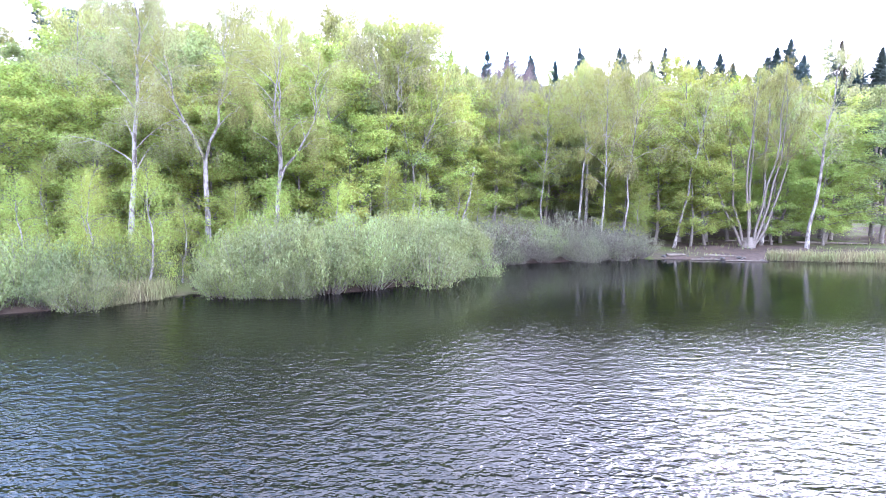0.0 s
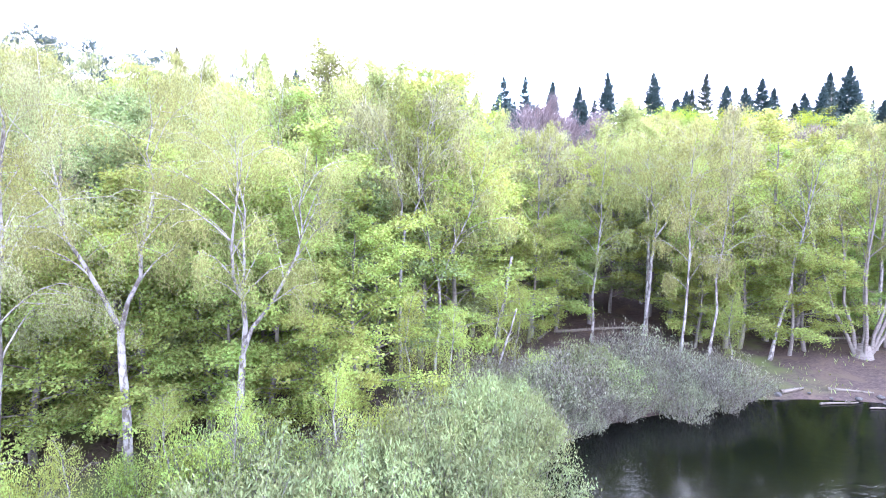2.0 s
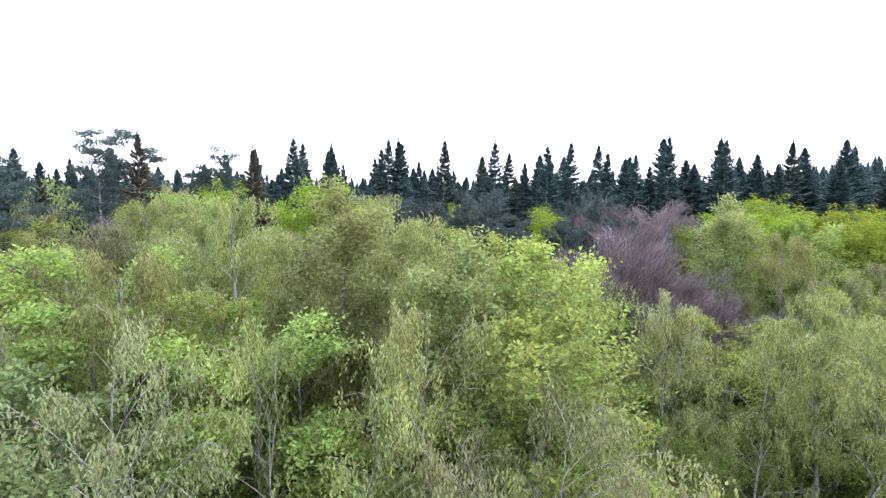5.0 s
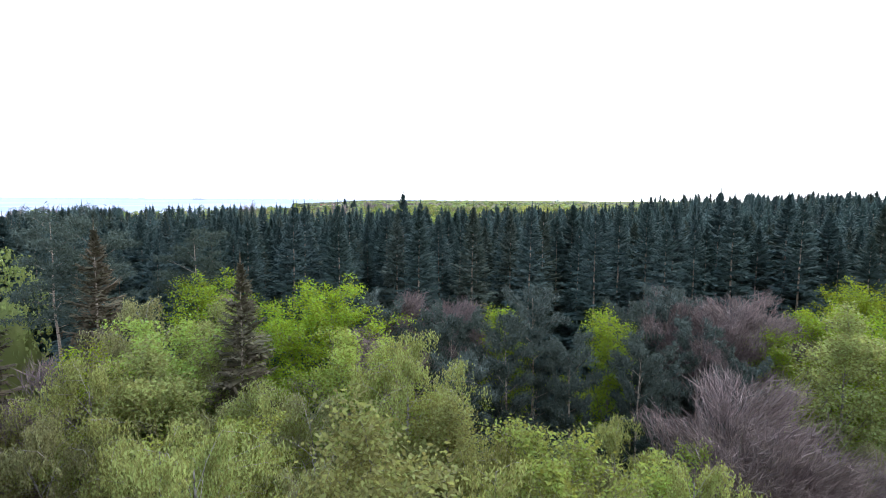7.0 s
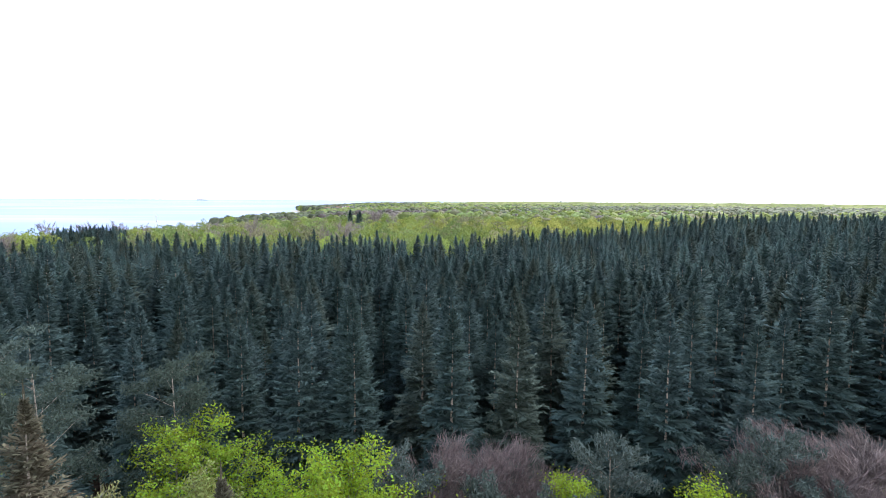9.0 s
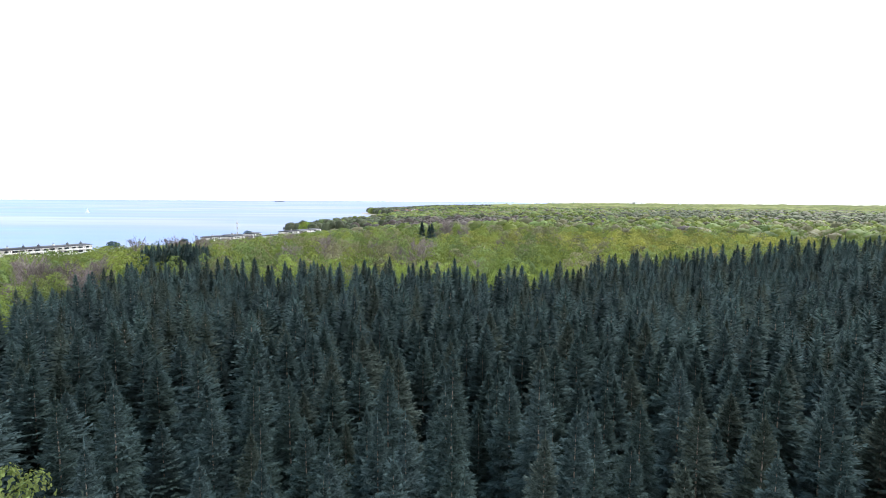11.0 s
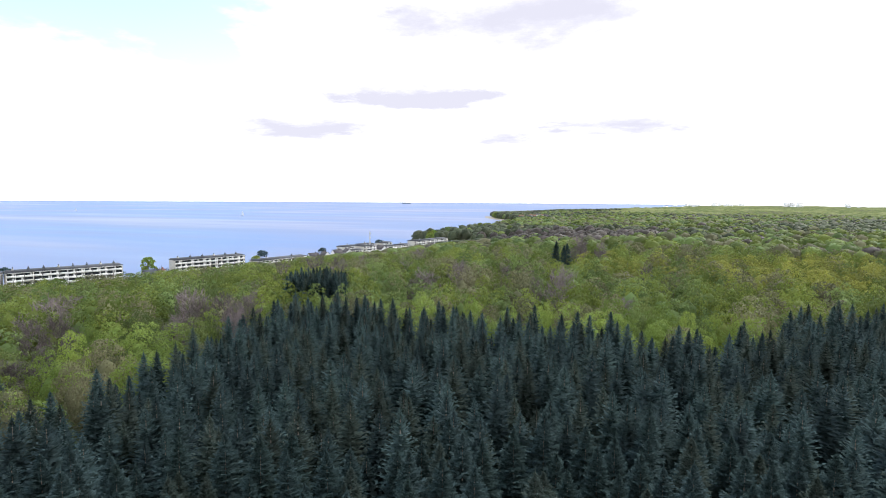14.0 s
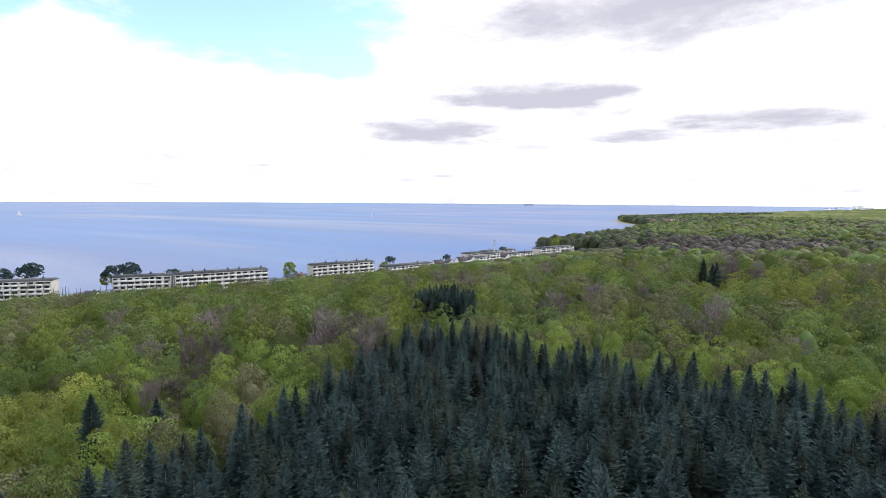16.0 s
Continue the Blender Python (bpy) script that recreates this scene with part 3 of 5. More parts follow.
def bare_shape(seed, h=16.0, wide=0.26, twigs=2600, thick=0.18, long=0.55):
    """A tree still without leaves: upswept limbs and a haze of fine twigs."""
    rng = np.random.default_rng(seed)
    trunk, limbs, crown, anchors = Geo(), [], Geo(), []
    line = stem_line(rng, (0, 0, -0.3), (rng.normal(0, 0.5), rng.normal(0, 0.5), h), 0.14)
    trunk.tube(line, thick * (1.1 - np.linspace(0, 1, 9)), 8)
    prof = lambda f: 0.45 + 0.75 * math.sin((0.2 + 0.75 * f) * 3.0)
    crown_limbs(rng, limbs, line, thick, h, 0.28, 22, h * wide, 34, 0.1, anchors, prof, sub=5)
    a = np.concatenate(anchors)[rng.integers(0, sum(len(x) for x in anchors), twigs)]
    c = a + rng.normal(0, 0.35, (twigs, 3))
    out = unit(np.stack([c[:, 0], c[:, 1], np.zeros(twigs)], -1))
    u = unit(out * 0.6 + np.array([0, 0, 0.9]) + rng.normal(0, 0.45, (twigs, 3)))
    w = unit(np.cross(u, rng.normal(0, 1, (twigs, 3)))) * rng.uniform(0.010, 0.022, twigs)[:, None]
    crown.leaves(c, u * (long * rng.uniform(0.5, 1.3, twigs))[:, None], w)
    return trunk, limbs, crown


def spruce_shape(seed, h=22.0, layers=34, per=7, sprays=7, twigs=2, girth=1.0, clear=0.3, thin=0.0, ragged=0.12, core=0.0, broad=0.13, blade=0.03):
    """A spruce: straight stem, layers of boughs that rise near the tip and sag lower down, each bough a flat herringbone of sprays."""
    rng = np.random.default_rng(seed)
    trunk, crown = Geo(), Geo()
    line = stem_line(rng, (0, 0, -0.3), (0, 0, h), 0.02)
    trunk.tube(line, 0.0098 * h * (1.03 - np.linspace(0, 1, 9)), 7)
    depth = np.repeat(h * (1 - clear) * (0.022 + 0.978 * np.linspace(0, 1, layers) ** 1.5), per)
    az = np.arange(depth.size) * (6.283 / per) + np.repeat(rng.uniform(0, 6.28, layers), per) + rng.normal(0, 0.16, depth.size)
    depth = np.maximum(0.25, depth + rng.normal(0, 0.07, depth.size))
    r = girth * (0.04 + 0.37 * depth) / (1 + 0.085 * depth) * rng.uniform(1 - 2 * ragged, 1 + ragged, depth.size)
    keep = rng.uniform(0, 1, depth.size) > thin
    depth, az, r = depth[keep], az[keep], r[keep]
    d = np.stack([np.cos(az), np.sin(az)], -1)
    side = np.stack([-d[:, 1], d[:, 0], 0 * az], -1)
    el = np.radians(np.interp(depth, [0, 2.5, 7, 14], [58, 30, 6, -16])) + rng.normal(0, 0.09, len(az))
    ce, se = np.cos(el), np.sin(el)
    m = len(az)

    def bough(q):
        return np.stack([d[:, 0] * ce * r * q, d[:, 1] * ce * r * q, h - depth + se * r * q + 0.13 * r * q * q], -1)

    p0, p1 = bough(0.08), bough(1.0)
    crown.leaves((p0 + p1) / 2, (p1 - p0) / 2, side * (r * blade + 0.035)[:, None])
    ahead = unit(np.concatenate([d * ce[:, None], se[:, None] + 0.12], 1))
    for k in range(sprays):
        q = 0.18 + 0.74 * k / max(1, sprays - 1)
        for sg in (-1, 1):
            at = bough(q)
            ln = r * (0.46 * (1 - q) + 0.15) * rng.uniform(0.8, 1.25, m) + 0.05
            way = unit(ahead * 0.85 + side * sg * rng.uniform(0.65, 0.95, (m, 1)) + np.array([0, 0, -0.10]) + rng.normal(0, 0.10, (m, 3)))
            flat = unit(np.cross(way, np.array([0, 0, 1.0]) + rng.normal(0, 0.30, (m, 3))))
            crown.leaves(at + way * (ln * 0.5)[:, None], way * (ln * 0.56)[:, None], flat * (ln * broad + 0.022)[:, None])
            for g2 in (-1, 1)[:twigs]:
                s2 = rng.uniform(0.25, 0.8, m)
                d2 = unit(way * 0.9 + flat * g2 * 0.8 + np.array([0, 0, -0.38]) + rng.normal(0, 0.2, (m, 3)))
                l2 = ln * 0.26 * rng.uniform(0.7, 1.3, m)
                w2 = unit(np.cross(d2, np.array([0, 0, 1.0]) + rng.normal(0, 0.4, (m, 3)))) * (l2 * 0.22 + 0.014)[:, None]
                crown.leaves(at + way * (ln * s2)[:, None] + d2 * l2[:, None], d2 * l2[:, None], w2)
    crown.leaves(np.array([[0, 0, h + 0.05], [0, 0, h + 0.05]]), np.array([[0, 0, 0.65], [0, 0, 0.65]]), np.array([[0.05, 0, 0], [0, 0.05, 0]]))
    if core:
        deep, sides_ = h * (1 - clear) * np.array([0.22, 0.38, 0.65, 1.0]), 6
        rad_ = core * girth * (0.04 + 0.37 * deep) / (1 + 0.085 * deep) * np.array([0.12, 0.6, 0.85, 1.0])
        an_ = np.arange(sides_) * 6.283 / sides_
        uneven = rng.uniform(0.75, 1.2, (4, sides_))
        cone = np.stack([np.cos(an_)[None] * rad_[:, None] * uneven, np.sin(an_)[None] * rad_[:, None] * uneven, np.repeat(h - deep[:, None], sides_, 1)], -1)
        ii, jj = np.meshgrid(np.arange(3), np.arange(sides_), indexing="ij")
        kk = (jj + 1) % sides_
        crown.add(cone, quads=np.stack([ii * sides_ + jj, (ii + 1) * sides_ + jj, (ii + 1) * sides_ + kk, ii * sides_ + kk], -1))
    return trunk, [], crown


def open_pine_shape(seed, h=23.0, reach=0.15, first=0.6, leaves=15000, limbs_per=22, long=0.17):
    """An old conifer with a bare stem and an open, flat-topped crown of separate dark clumps."""
    rng = np.random.default_rng(seed)
    trunk, limbs, crown, anchors = Geo(), [], Geo(), []
    line = stem_line(rng, (0, 0, -0.3), (rng.normal(0, 0.5), rng.normal(0, 0.5), h), 0.12)
    trunk.tube(line, 0.22 * (1.1 - np.linspace(0, 1, 9)), 7)
    prof = lambda f: 0.55 + 0.6 * math.sin((0.15 + 0.7 * f) * 3.1) + rng.uniform(-0.2, 0.3)
    crown_limbs(rng, limbs, line, 0.2, h, first, limbs_per, h * reach, 2, -0.05, anchors, prof, sub=3)
    tips = np.concatenate([a[-1:] for a in anchors])
    a = tips[rng.integers(0, len(tips), leaves)]
    c = a + rng.normal(0, 1, (leaves, 3)) * np.array([0.42, 0.42, 0.16])
    u = unit(rng.normal(0, 0.7, (leaves, 3)) + np.array([0, 0, 0.4])) * (long * rng.uniform(0.6, 1.3, leaves))[:, None]
    crown.leaves(c, u, unit(np.cross(u, rng.normal(0, 1, (leaves, 3)))) * long * 0.22)
    return trunk, limbs, crown


def pine_shape(seed, h=16.0, leaves=1800, wide=0.17, long=0.3):
    rng = np.random.default_rng(seed)
    trunk, limbs, crown, anchors = Geo(), [], Geo(), []
    line = stem_line(rng, (0, 0, -0.3), (rng.normal(0, 0.3), rng.normal(0, 0.3), h), 0.1)
    trunk.tube(line, 0.16 * (1.1 - np.linspace(0, 1, 9)), 7)
    prof = lambda f: 0.4 + 0.8 * (1 - f) + 0.2 * math.sin(f * 9)
    crown_limbs(rng, limbs, line, 0.15, h, 0.2, 40, h * wide, 18, -0.08, anchors, prof, sub=4)
    a = np.concatenate(anchors)
    a = a[rng.integers(0, len(a), leaves)]
    c = a + rng.normal(0, 0.15, (leaves, 3))
    u = unit(rng.normal(0, 0.6, (leaves, 3)) + np.array([0, 0, 0.7]) + 0.4 * unit(c * np.array([1, 1, 0])))
    w = unit(np.cross(u, rng.normal(0, 1, (leaves, 3)))) * (long * 0.2)
    crown.leaves(c, u * (long * rng.uniform(0.6, 1.3, leaves))[:, None], w)
    return trunk, limbs, crown


def bush_shape(seed, h=2.6, wide=2.2, leaves=1500, stems=26, long=0.13):
    """A many-stemmed waterside shrub: a mound of upright shoots with narrow leaves."""
    rng = np.random.default_rng(seed)
    stem, crown, tips = Geo(), Geo(), []
    for k in range(stems):
        a, o = rng.uniform(0, 6.28), wide * math.sqrt(rng.uniform(0, 1))
        tip = np.array([math.cos(a) * o, math.sin(a) * o, h * (1.0 - 0.55 * (o / wide) ** 2) * rng.uniform(0.8, 1.12)])
        line = stem_line(rng, (math.cos(a) * o * 0.3, math.sin(a) * o * 0.3, -0.2), tip, 0.05, 6)
        stem.tube(line, np.linspace(0.03, 0.006, 6), 3)
        tips.append(line[2:])
    t = np.concatenate(tips)
    a = t[rng.integers(0, len(t), leaves)]
    c = a + np.stack([rng.normal(0, 0.17, leaves), rng.normal(0, 0.17, leaves), rng.normal(0.05, 0.17, leaves)], -1)
    c[:, 2] = np.maximum(c[:, 2], 0.08)
    u = unit(rng.normal(0, 0.5, (leaves, 3)) + np.array([0, 0, 0.95])) * (long * rng.uniform(0.6, 1.5, leaves))[:, None]
    w = unit(np.cross(u, rng.normal(0, 1, (leaves, 3)))) * (long * 0.34)
    crown.leaves(c, u, w)
    return stem, [], crown


def tree(name, shape, wood, limb, leaf, label, category, group, at, split=False):
    trunk, limbs, crown = shape
    ob = thing(name, label, category, group, at=at)
    part("trunk" if category == "tree" else "stem_frame", trunk, wood, ob, smooth=True)
    if split:
        for one in limbs:
            part("limb", one, limb, ob)
    elif limbs:
        every = Geo()
        for one in limbs:
            every.join(one)
        part("limb_frame", every, limb, ob)
    if crown.n:
        part("crown" if category == "tree" else "foliage", crown, leaf, ob)
    return ob


def gz(x, y):
    return float(ground_z(x, y))


# ---- birches along the bank, each with its own stem ----
WHITE = "white-barked birch with fresh pale green leaves by the lake"
FORKED = "white-barked birch forking above the ground, fresh pale green leaves"
for seed, x, y, kw, leaf in (
        (1, -16.6, 27.8, dict(h=14.6, leaf_long=0.040, lean=(0.5, 0.4), first=0.36, thick=0.156, leaves=46000, reach=0.22), BIRCH_PALE),
        (2, -12.9, 29.2, dict(h=15.4, leaf_long=0.040, lean=(-0.4, 0), fork=6.0, spread=0.10, fan_at=0.1, thick=0.150, leaves=41000), BIRCH_LEAF),
        (3, -10.0, 30.6, dict(h=13.3, leaf_long=0.040, lean=(1.4, 0), fork=4.9, stems=3, spread=0.11, fan_at=0.5, thick=0.150, leaves=41000), BIRCH_LEAF),
        (4, -4.2, 38.3, dict(h=16.2, lean=(0.4, 0), fork=8.6, spread=0.09, fan_at=0.2, thick=0.091, leaves=9917, leaf_long=0.078), BIRCH_PALE),
        (5, -2.5, 39.0, dict(h=14.5, lean=(0.7, 0), fork=6.0, spread=0.12, fan_at=0.0, thick=0.085, leaves=8624, leaf_long=0.078), BIRCH_LEAF),
        (6, 5.0, 50.5, dict(h=15.2, first=0.30, thick=0.094, leaves=10640, leaf_long=0.078), BIRCH_LEAF),
        (7, 6.4, 53.6, dict(h=15.6, lean=(0.3, 0), first=0.32, thick=0.098, leaves=10640, leaf_long=0.078), BIRCH_PALE),
        (8, 9.2, 49.6, dict(h=15.0, lean=(0.6, 0), first=0.30, thick=0.090, leaves=10640, leaf_long=0.078), BIRCH_LEAF),
        (9, 11.9, 47.0, dict(h=15.6, lean=(1.2, 0), fork=8.0, spread=0.1, fan_at=0.6, thick=0.104, leaves=9917, leaf_long=0.078), BIRCH_LEAF),
        (10, 13.1, 43.9, dict(h=15.0, lean=(0.4, 0), first=0.34, thick=0.090, leaves=10640, leaf_long=0.078), BIRCH_LEAF),
        (11, 15.1, 44.2, dict(h=15.4, lean=(0.8, 0), first=0.36, thick=0.086, leaves=10080, leaf_long=0.078), BIRCH_PALE),
        (12, 20.2, 45.9, dict(h=13.6, lean=(2.6, 0), first=0.5, thick=0.104, leaves=5605, leaf_long=0.078), BIRCH_LEAF),
        (13, 31.4, 45.2, dict(h=16.6, lean=(1.6, 0), first=0.42, thick=0.146, leaves=9055, leaf_long=0.078), BIRCH_PALE),
        (14, -14.2, 38.8, dict(h=16.5, first=0.4, thick=0.104, leaves=9486, leaf_long=0.078), BIRCH_PALE),
        (15, -6.3, 41.8, dict(h=16.8, first=0.4, thick=0.091, leaves=9055, leaf_long=0.078), BIRCH_LEAF),
        (16, -9.6, 41.2, dict(h=16.5, fork=7.0, spread=0.12, thick=0.091, leaves=9486, leaf_long=0.078), BIRCH_LEAF),
        (17, -22.5, 33.5, dict(h=14.6, first=0.38, thick=0.104, leaves=9486, leaf_long=0.078), BIRCH_LEAF),
        (18, 25.2, 55.0, dict(h=17.0, first=0.42, thick=0.104, leaves=8624, leaf_long=0.078), BIRCH_PALE),
        (19, -24.5, 40.0, dict(h=16.0, first=0.4, thick=0.104, leaves=8624, leaf_long=0.078), BIRCH_LEAF)):
    tree("birch_tree", birch_shape(seed, **kw), BIRCH_BARK, BIRCH_TWIG, leaf, FORKED if "fork" in kw else WHITE, "tree", "birches on the bank",
         placed(x, y, gz(x, y)), split=True)

# slender young birches at the water's edge
young = tree("birch_sapling", birch_shape(31, h=5.6, thick=0.05, first=0.2, leaves=6000, reach=0.17, limbs_per=10, leaf_long=0.038), BIRCH_BARK, GREY_BARK, BEECH_LEAF,
             "young birch with a thin pale stem and sparse yellow-green leaves", "tree", "birch saplings", placed(-12.7, 22.6, gz(-12.7, 22.6)))
for x, y, s, r in ((-20.8, 27.6, 1.05, 40), (-24.0, 32.0, 0.9, 120), (-22.5, 30.5, 0.8, 200), (-10.6, 27.0, 0.85, 10), (-12.6, 25.2, 0.75, 300), (-14.4, 21.9, 0.95, 80),
                   (-8.6, 27.8, 0.85, 150), (-16.4, 24.0, 0.9, 20), (2.6, 44.0, 1.0, 250), (16.6, 44.0, 0.9, 60), (-5.6, 29.4, 0.9, 90), (-18.6, 23.0, 0.85, 20), (-3.4, 34.8, 1.1, 33), (-1.4, 36.0, 1.0, 130), (0.9, 41.6, 1.1, 230)):
    copy_thing(young, placed(x, y, gz(x, y), r, s))

# broken birch snag leaning over the shrubs, and a second thin leaning stem
for seed, x, y, top, r in ((41, 1.7, 46.2, (1.0, 0.2, 6.6), 0.15), (42, 0.6, 40.0, (1.5, 0.0, 4.6), 0.07)):
    rng = np.random.default_rng(seed)
    g = Geo()
    line = stem_line(rng, (0, 0, -0.3), top, 0.05)
    g.tube(line, np.linspace(r, r * 0.55, 9), 8, cap=True)
    for k in range(4):
        p = along(line, rng.uniform(0.5, 0.95))
        a = rng.uniform(0, 6.28)
        g.tube(branch_line(rng, p, (math.cos(a) * 0.7, math.sin(a) * 0.7, 0.7), rng.uniform(0.4, 1.1), 0, 0.1), np.linspace(0.03, 0.01, 6), 4)
    ob = thing("birch_snag", "dead broken birch stem leaning bare among the shrubs", "tree", "dead birch stems", at=placed(x, y, gz(x, y)))
    part("trunk", g, BIRCH_BARK, ob, smooth=True)

# the many-stemmed grey tree on the bank
rng = np.random.default_rng(51)
tk, lb, cr, anchors = Geo(), [], Geo(), []
for k, (a, o, hh) in enumerate(((0.2, 4.4, 14.6), (1.3, 1.6, 15.0), (2.6, 2.4, 15.4), (3.1, 4.6, 14.2), (4.3, 2.0, 15.0), (5.5, 2.2, 15.2), (0.05, 2.4, 15.6))):
    tip = np.array([math.cos(a) * o, math.sin(a) * o, hh])
    line = stem_line(rng, (math.cos(a) * 0.35, math.sin(a) * 0.35, -0.3), tip, 0.16)
    line[:, 0] += math.cos(a) * np.sin(np.linspace(0, 3.14, 9)) * o * 0.25
    tk.tube(line, 0.115 * (1.08 - np.linspace(0, 1, 9)), 8)
    crown_limbs(rng, lb, line, 0.16, hh, 0.4, 9, 2.3, 40, 0.1, anchors, lambda f: 0.5 + 0.7 * math.sin((0.2 + 0.75 * f) * 3), fan=4.5, fan_at=a)
tk.tube([(0, 0, -0.4), (0, 0, 0.2), (0, 0, 0.9)], [0.75, 0.6, 0.35], 10)
hang_birch(rng, cr, np.concatenate(anchors), 11000, 0.07, 0.4)
tree("alder_tree", (tk, lb, cr), GREY_BARK, GREY_BARK, OLIVE_LEAF, "many-stemmed grey tree with buds just opening, on the muddy bank", "tree", "", placed(27.0, 46.4, gz(27.0, 46.4)), split=True)


# ---- beeches and young broadleaves behind the birches ----
def scatter(master, spots, spread=0.18, seed=7, tilt=2.5, tall_wood=True):
    rng = np.random.default_rng(seed)
    out = []
    for x, y, s in spots:
        if x > 0 and y < 68 and tall_wood:
            s *= 0.9
        out.append(copy_thing(master, placed(x, y, gz(x, y), rng.uniform(0, 360), s * rng.uniform(1 - spread, 1 + spread), rng.uniform(-tilt, tilt))))
    return out


def kind_of(name, shape, wood, limb, leaf, label, group, x, y, s=1.0, split=False):
    return tree(name, shape, wood, limb, leaf, label, "tree", group, placed(x, y, gz(x, y), 0, s), split)


BEECHES = "beeches behind the bank"
beech_a = kind_of("beech_tree", beech_shape(61, h=12.5, leaves=22000, long=0.092), GREY_BARK, GREY_BARK, BEECH_LEAF, "young beech in bright fresh leaf down to the ground", BEECHES, -8.0, 36.5)
beech_b = kind_of("beech_tree", beech_shape(62, h=14.0, first=0.14, reach=0.26, leaves=20000, long=0.100), GREY_BARK, GREY_BARK, BEECH_GREEN, "green-leaved beech with layered boughs in the wood", BEECHES, -19.5, 36.0)
beech_c = kind_of("beech_tree", beech_shape(63, h=15.5, first=0.22, reach=0.25, leaves=20000, long=0.100, thick=0.24), GREY_BARK, GREY_BARK, BEECH_LEAF, "beech with spreading boughs in bright green leaf", BEECHES, 22.5, 50.0)
birch_m = kind_of("birch_tree", birch_shape(64, h=17.5, first=0.45, leaves=22000, reach=0.175, leaf_long=0.076), BIRCH_BARK, BIRCH_TWIG, BIRCH_LEAF, "tall birch with drooping pale green twigs in the wood", "birches in the wood", -17.5, 45.0, split=True)
birch_n = kind_of("birch_tree", birch_shape(65, h=17.0, fork=8.0, leaves=22000, spread=0.12, reach=0.185, leaf_long=0.076), BIRCH_BARK, BIRCH_TWIG, BIRCH_PALE, "forked birch with a pale hazy green crown", "birches in the wood", -26.5, 47.5, split=True)
yellow = kind_of("beech_tree", beech_shape(66, h=17.5, first=0.25, reach=0.27, leaves=24000, long=0.090, up=38, flat=0.2, limbs_per=34), GREY_BARK, GREY_BARK, YELLOW_LEAF, "beech in vivid yellow-green young leaf with upswept boughs", "young-leaved beeches", 27.5, 78.5)
maple = kind_of("maple_tree", beech_shape(67, h=17.0, first=0.3, reach=0.22, leaves=20000, long=0.092, up=45, flat=0.22, limbs_per=30), GREY_BARK, GREY_BARK, BIRCH_LEAF, "broadleaf tree with upswept boughs in pale green leaf", "broadleaves in the wood", -5.0, 47.0)
bare = kind_of("bare_tree", bare_shape(68, h=17.0, wide=0.25, twigs=17000), GREY_BARK, TWIG_PURPLE, TWIG_PURPLE, "leafless tree with a purple-brown haze of fine twigs", "leafless trees", 6.4, 61.2, 0.96)
pine = kind_of("pine_tree", pine_shape(69, h=17.0, leaves=26000, long=0.15), SPRUCE_BARK, SPRUCE_BARK, PINE_LEAF, "grey-green pine with soft upright shoots", "pines at the spruce edge", -13.0, 73.5, 1.05)
brown = kind_of("spruce_tree", spruce_shape(70, h=22.5, layers=34, per=8, girth=1.05, clear=0.14, ragged=0.24, thin=0.08, broad=0.16), SPRUCE_BARK, SPRUCE_BARK, SPRUCE_BROWN, "brownish spruce hung with old cones above the broadleaves", "single brownish spruces", -19.5, 65.8)
edge_spruce = kind_of("spruce_tree", spruce_shape(71, h=24.0, layers=30, per=6, girth=0.95, clear=0.4, thin=0.3, ragged=0.28), SPRUCE_BARK, SPRUCE_BARK, SPRUCE_DULL,
                      "ragged dark spruce with gaps between its boughs", "ragged spruces over the wood", 52.0, 73.0)

open_pine = kind_of("pine_tree", open_pine_shape(74, h=19.3, reach=0.125), SPRUCE_BARK, SPRUCE_BARK, SPRUCE_DULL, "old dark conifer with a bare stem and an open flat crown", "open-crowned conifers", -32.0, 55.3)
scatter(open_pine, ((-36.8, 56.5, 1.02), (-41.0, 62.0, 1.0)), 0.03, 21)
slim_pine = kind_of("pine_tree", open_pine_shape(75, h=24.0, reach=0.085, first=0.66, leaves=9000, limbs_per=17), SPRUCE_BARK, SPRUCE_BARK, SPRUCE_DULL, "tall thin conifer with a small open crown", "open-crowned conifers", -36.4, 75.5)
scatter(slim_pine, ((-32.9, 75.7, 0.99), (-27.5, 78.0, 0.93)), 0.02, 22)
scatter(edge_spruce, ((-44.0, 60.0, 0.98), (57.5, 70.0, 0.95), (47.0, 78.0, 0.95), (-50.0, 68.0, 0.95), (38.5, 52.0, 0.72)), 0.04, 1)
scatter(brown, ((53.2, 73.4, 1.08), (-30.4, 70.3, 1.06), (-41.0, 74.0, 0.95), (-52.0, 77.0, 0.95)), 0.04, 2)
scatter(bare, ((-28.7, 63.0, 0.95), (-11.4, 70.0, 0.95), (13.2, 74.6, 1.0), (15.4, 76.2, 1.03), (11.6, 76.8, 1.0), (9.8, 60.8, 0.94), (12.6, 61.6, 0.88), (8.8, 62.8, 0.95), (-11.0, 76.0, 0.98), (-6.5, 78.5, 0.98), (18.0, 78.0, 1.0), (21.0, 76.8, 0.95), (-37.5, 60.0, 0.9), (-35.5, 57.0, 0.85), (36.0, 68.0, 0.9)), 0.05, 3)
scatter(pine, ((-9.0, 73.0, 0.95), (-7.3, 70.8, 0.98), (1.0, 70.6, 0.95), (-0.8, 75.2, 1.0), (6.8, 74.8, 0.98), (9.8, 76.0, 1.0), (10.8, 73.0, 0.95), (4.6, 68.6, 0.95), (-6.6, 66.8, 0.9), (12.2, 70.4, 0.9), (-3.5, 69.5, 0.98), (7.0, 70.0, 0.88)), 0.05, 4)
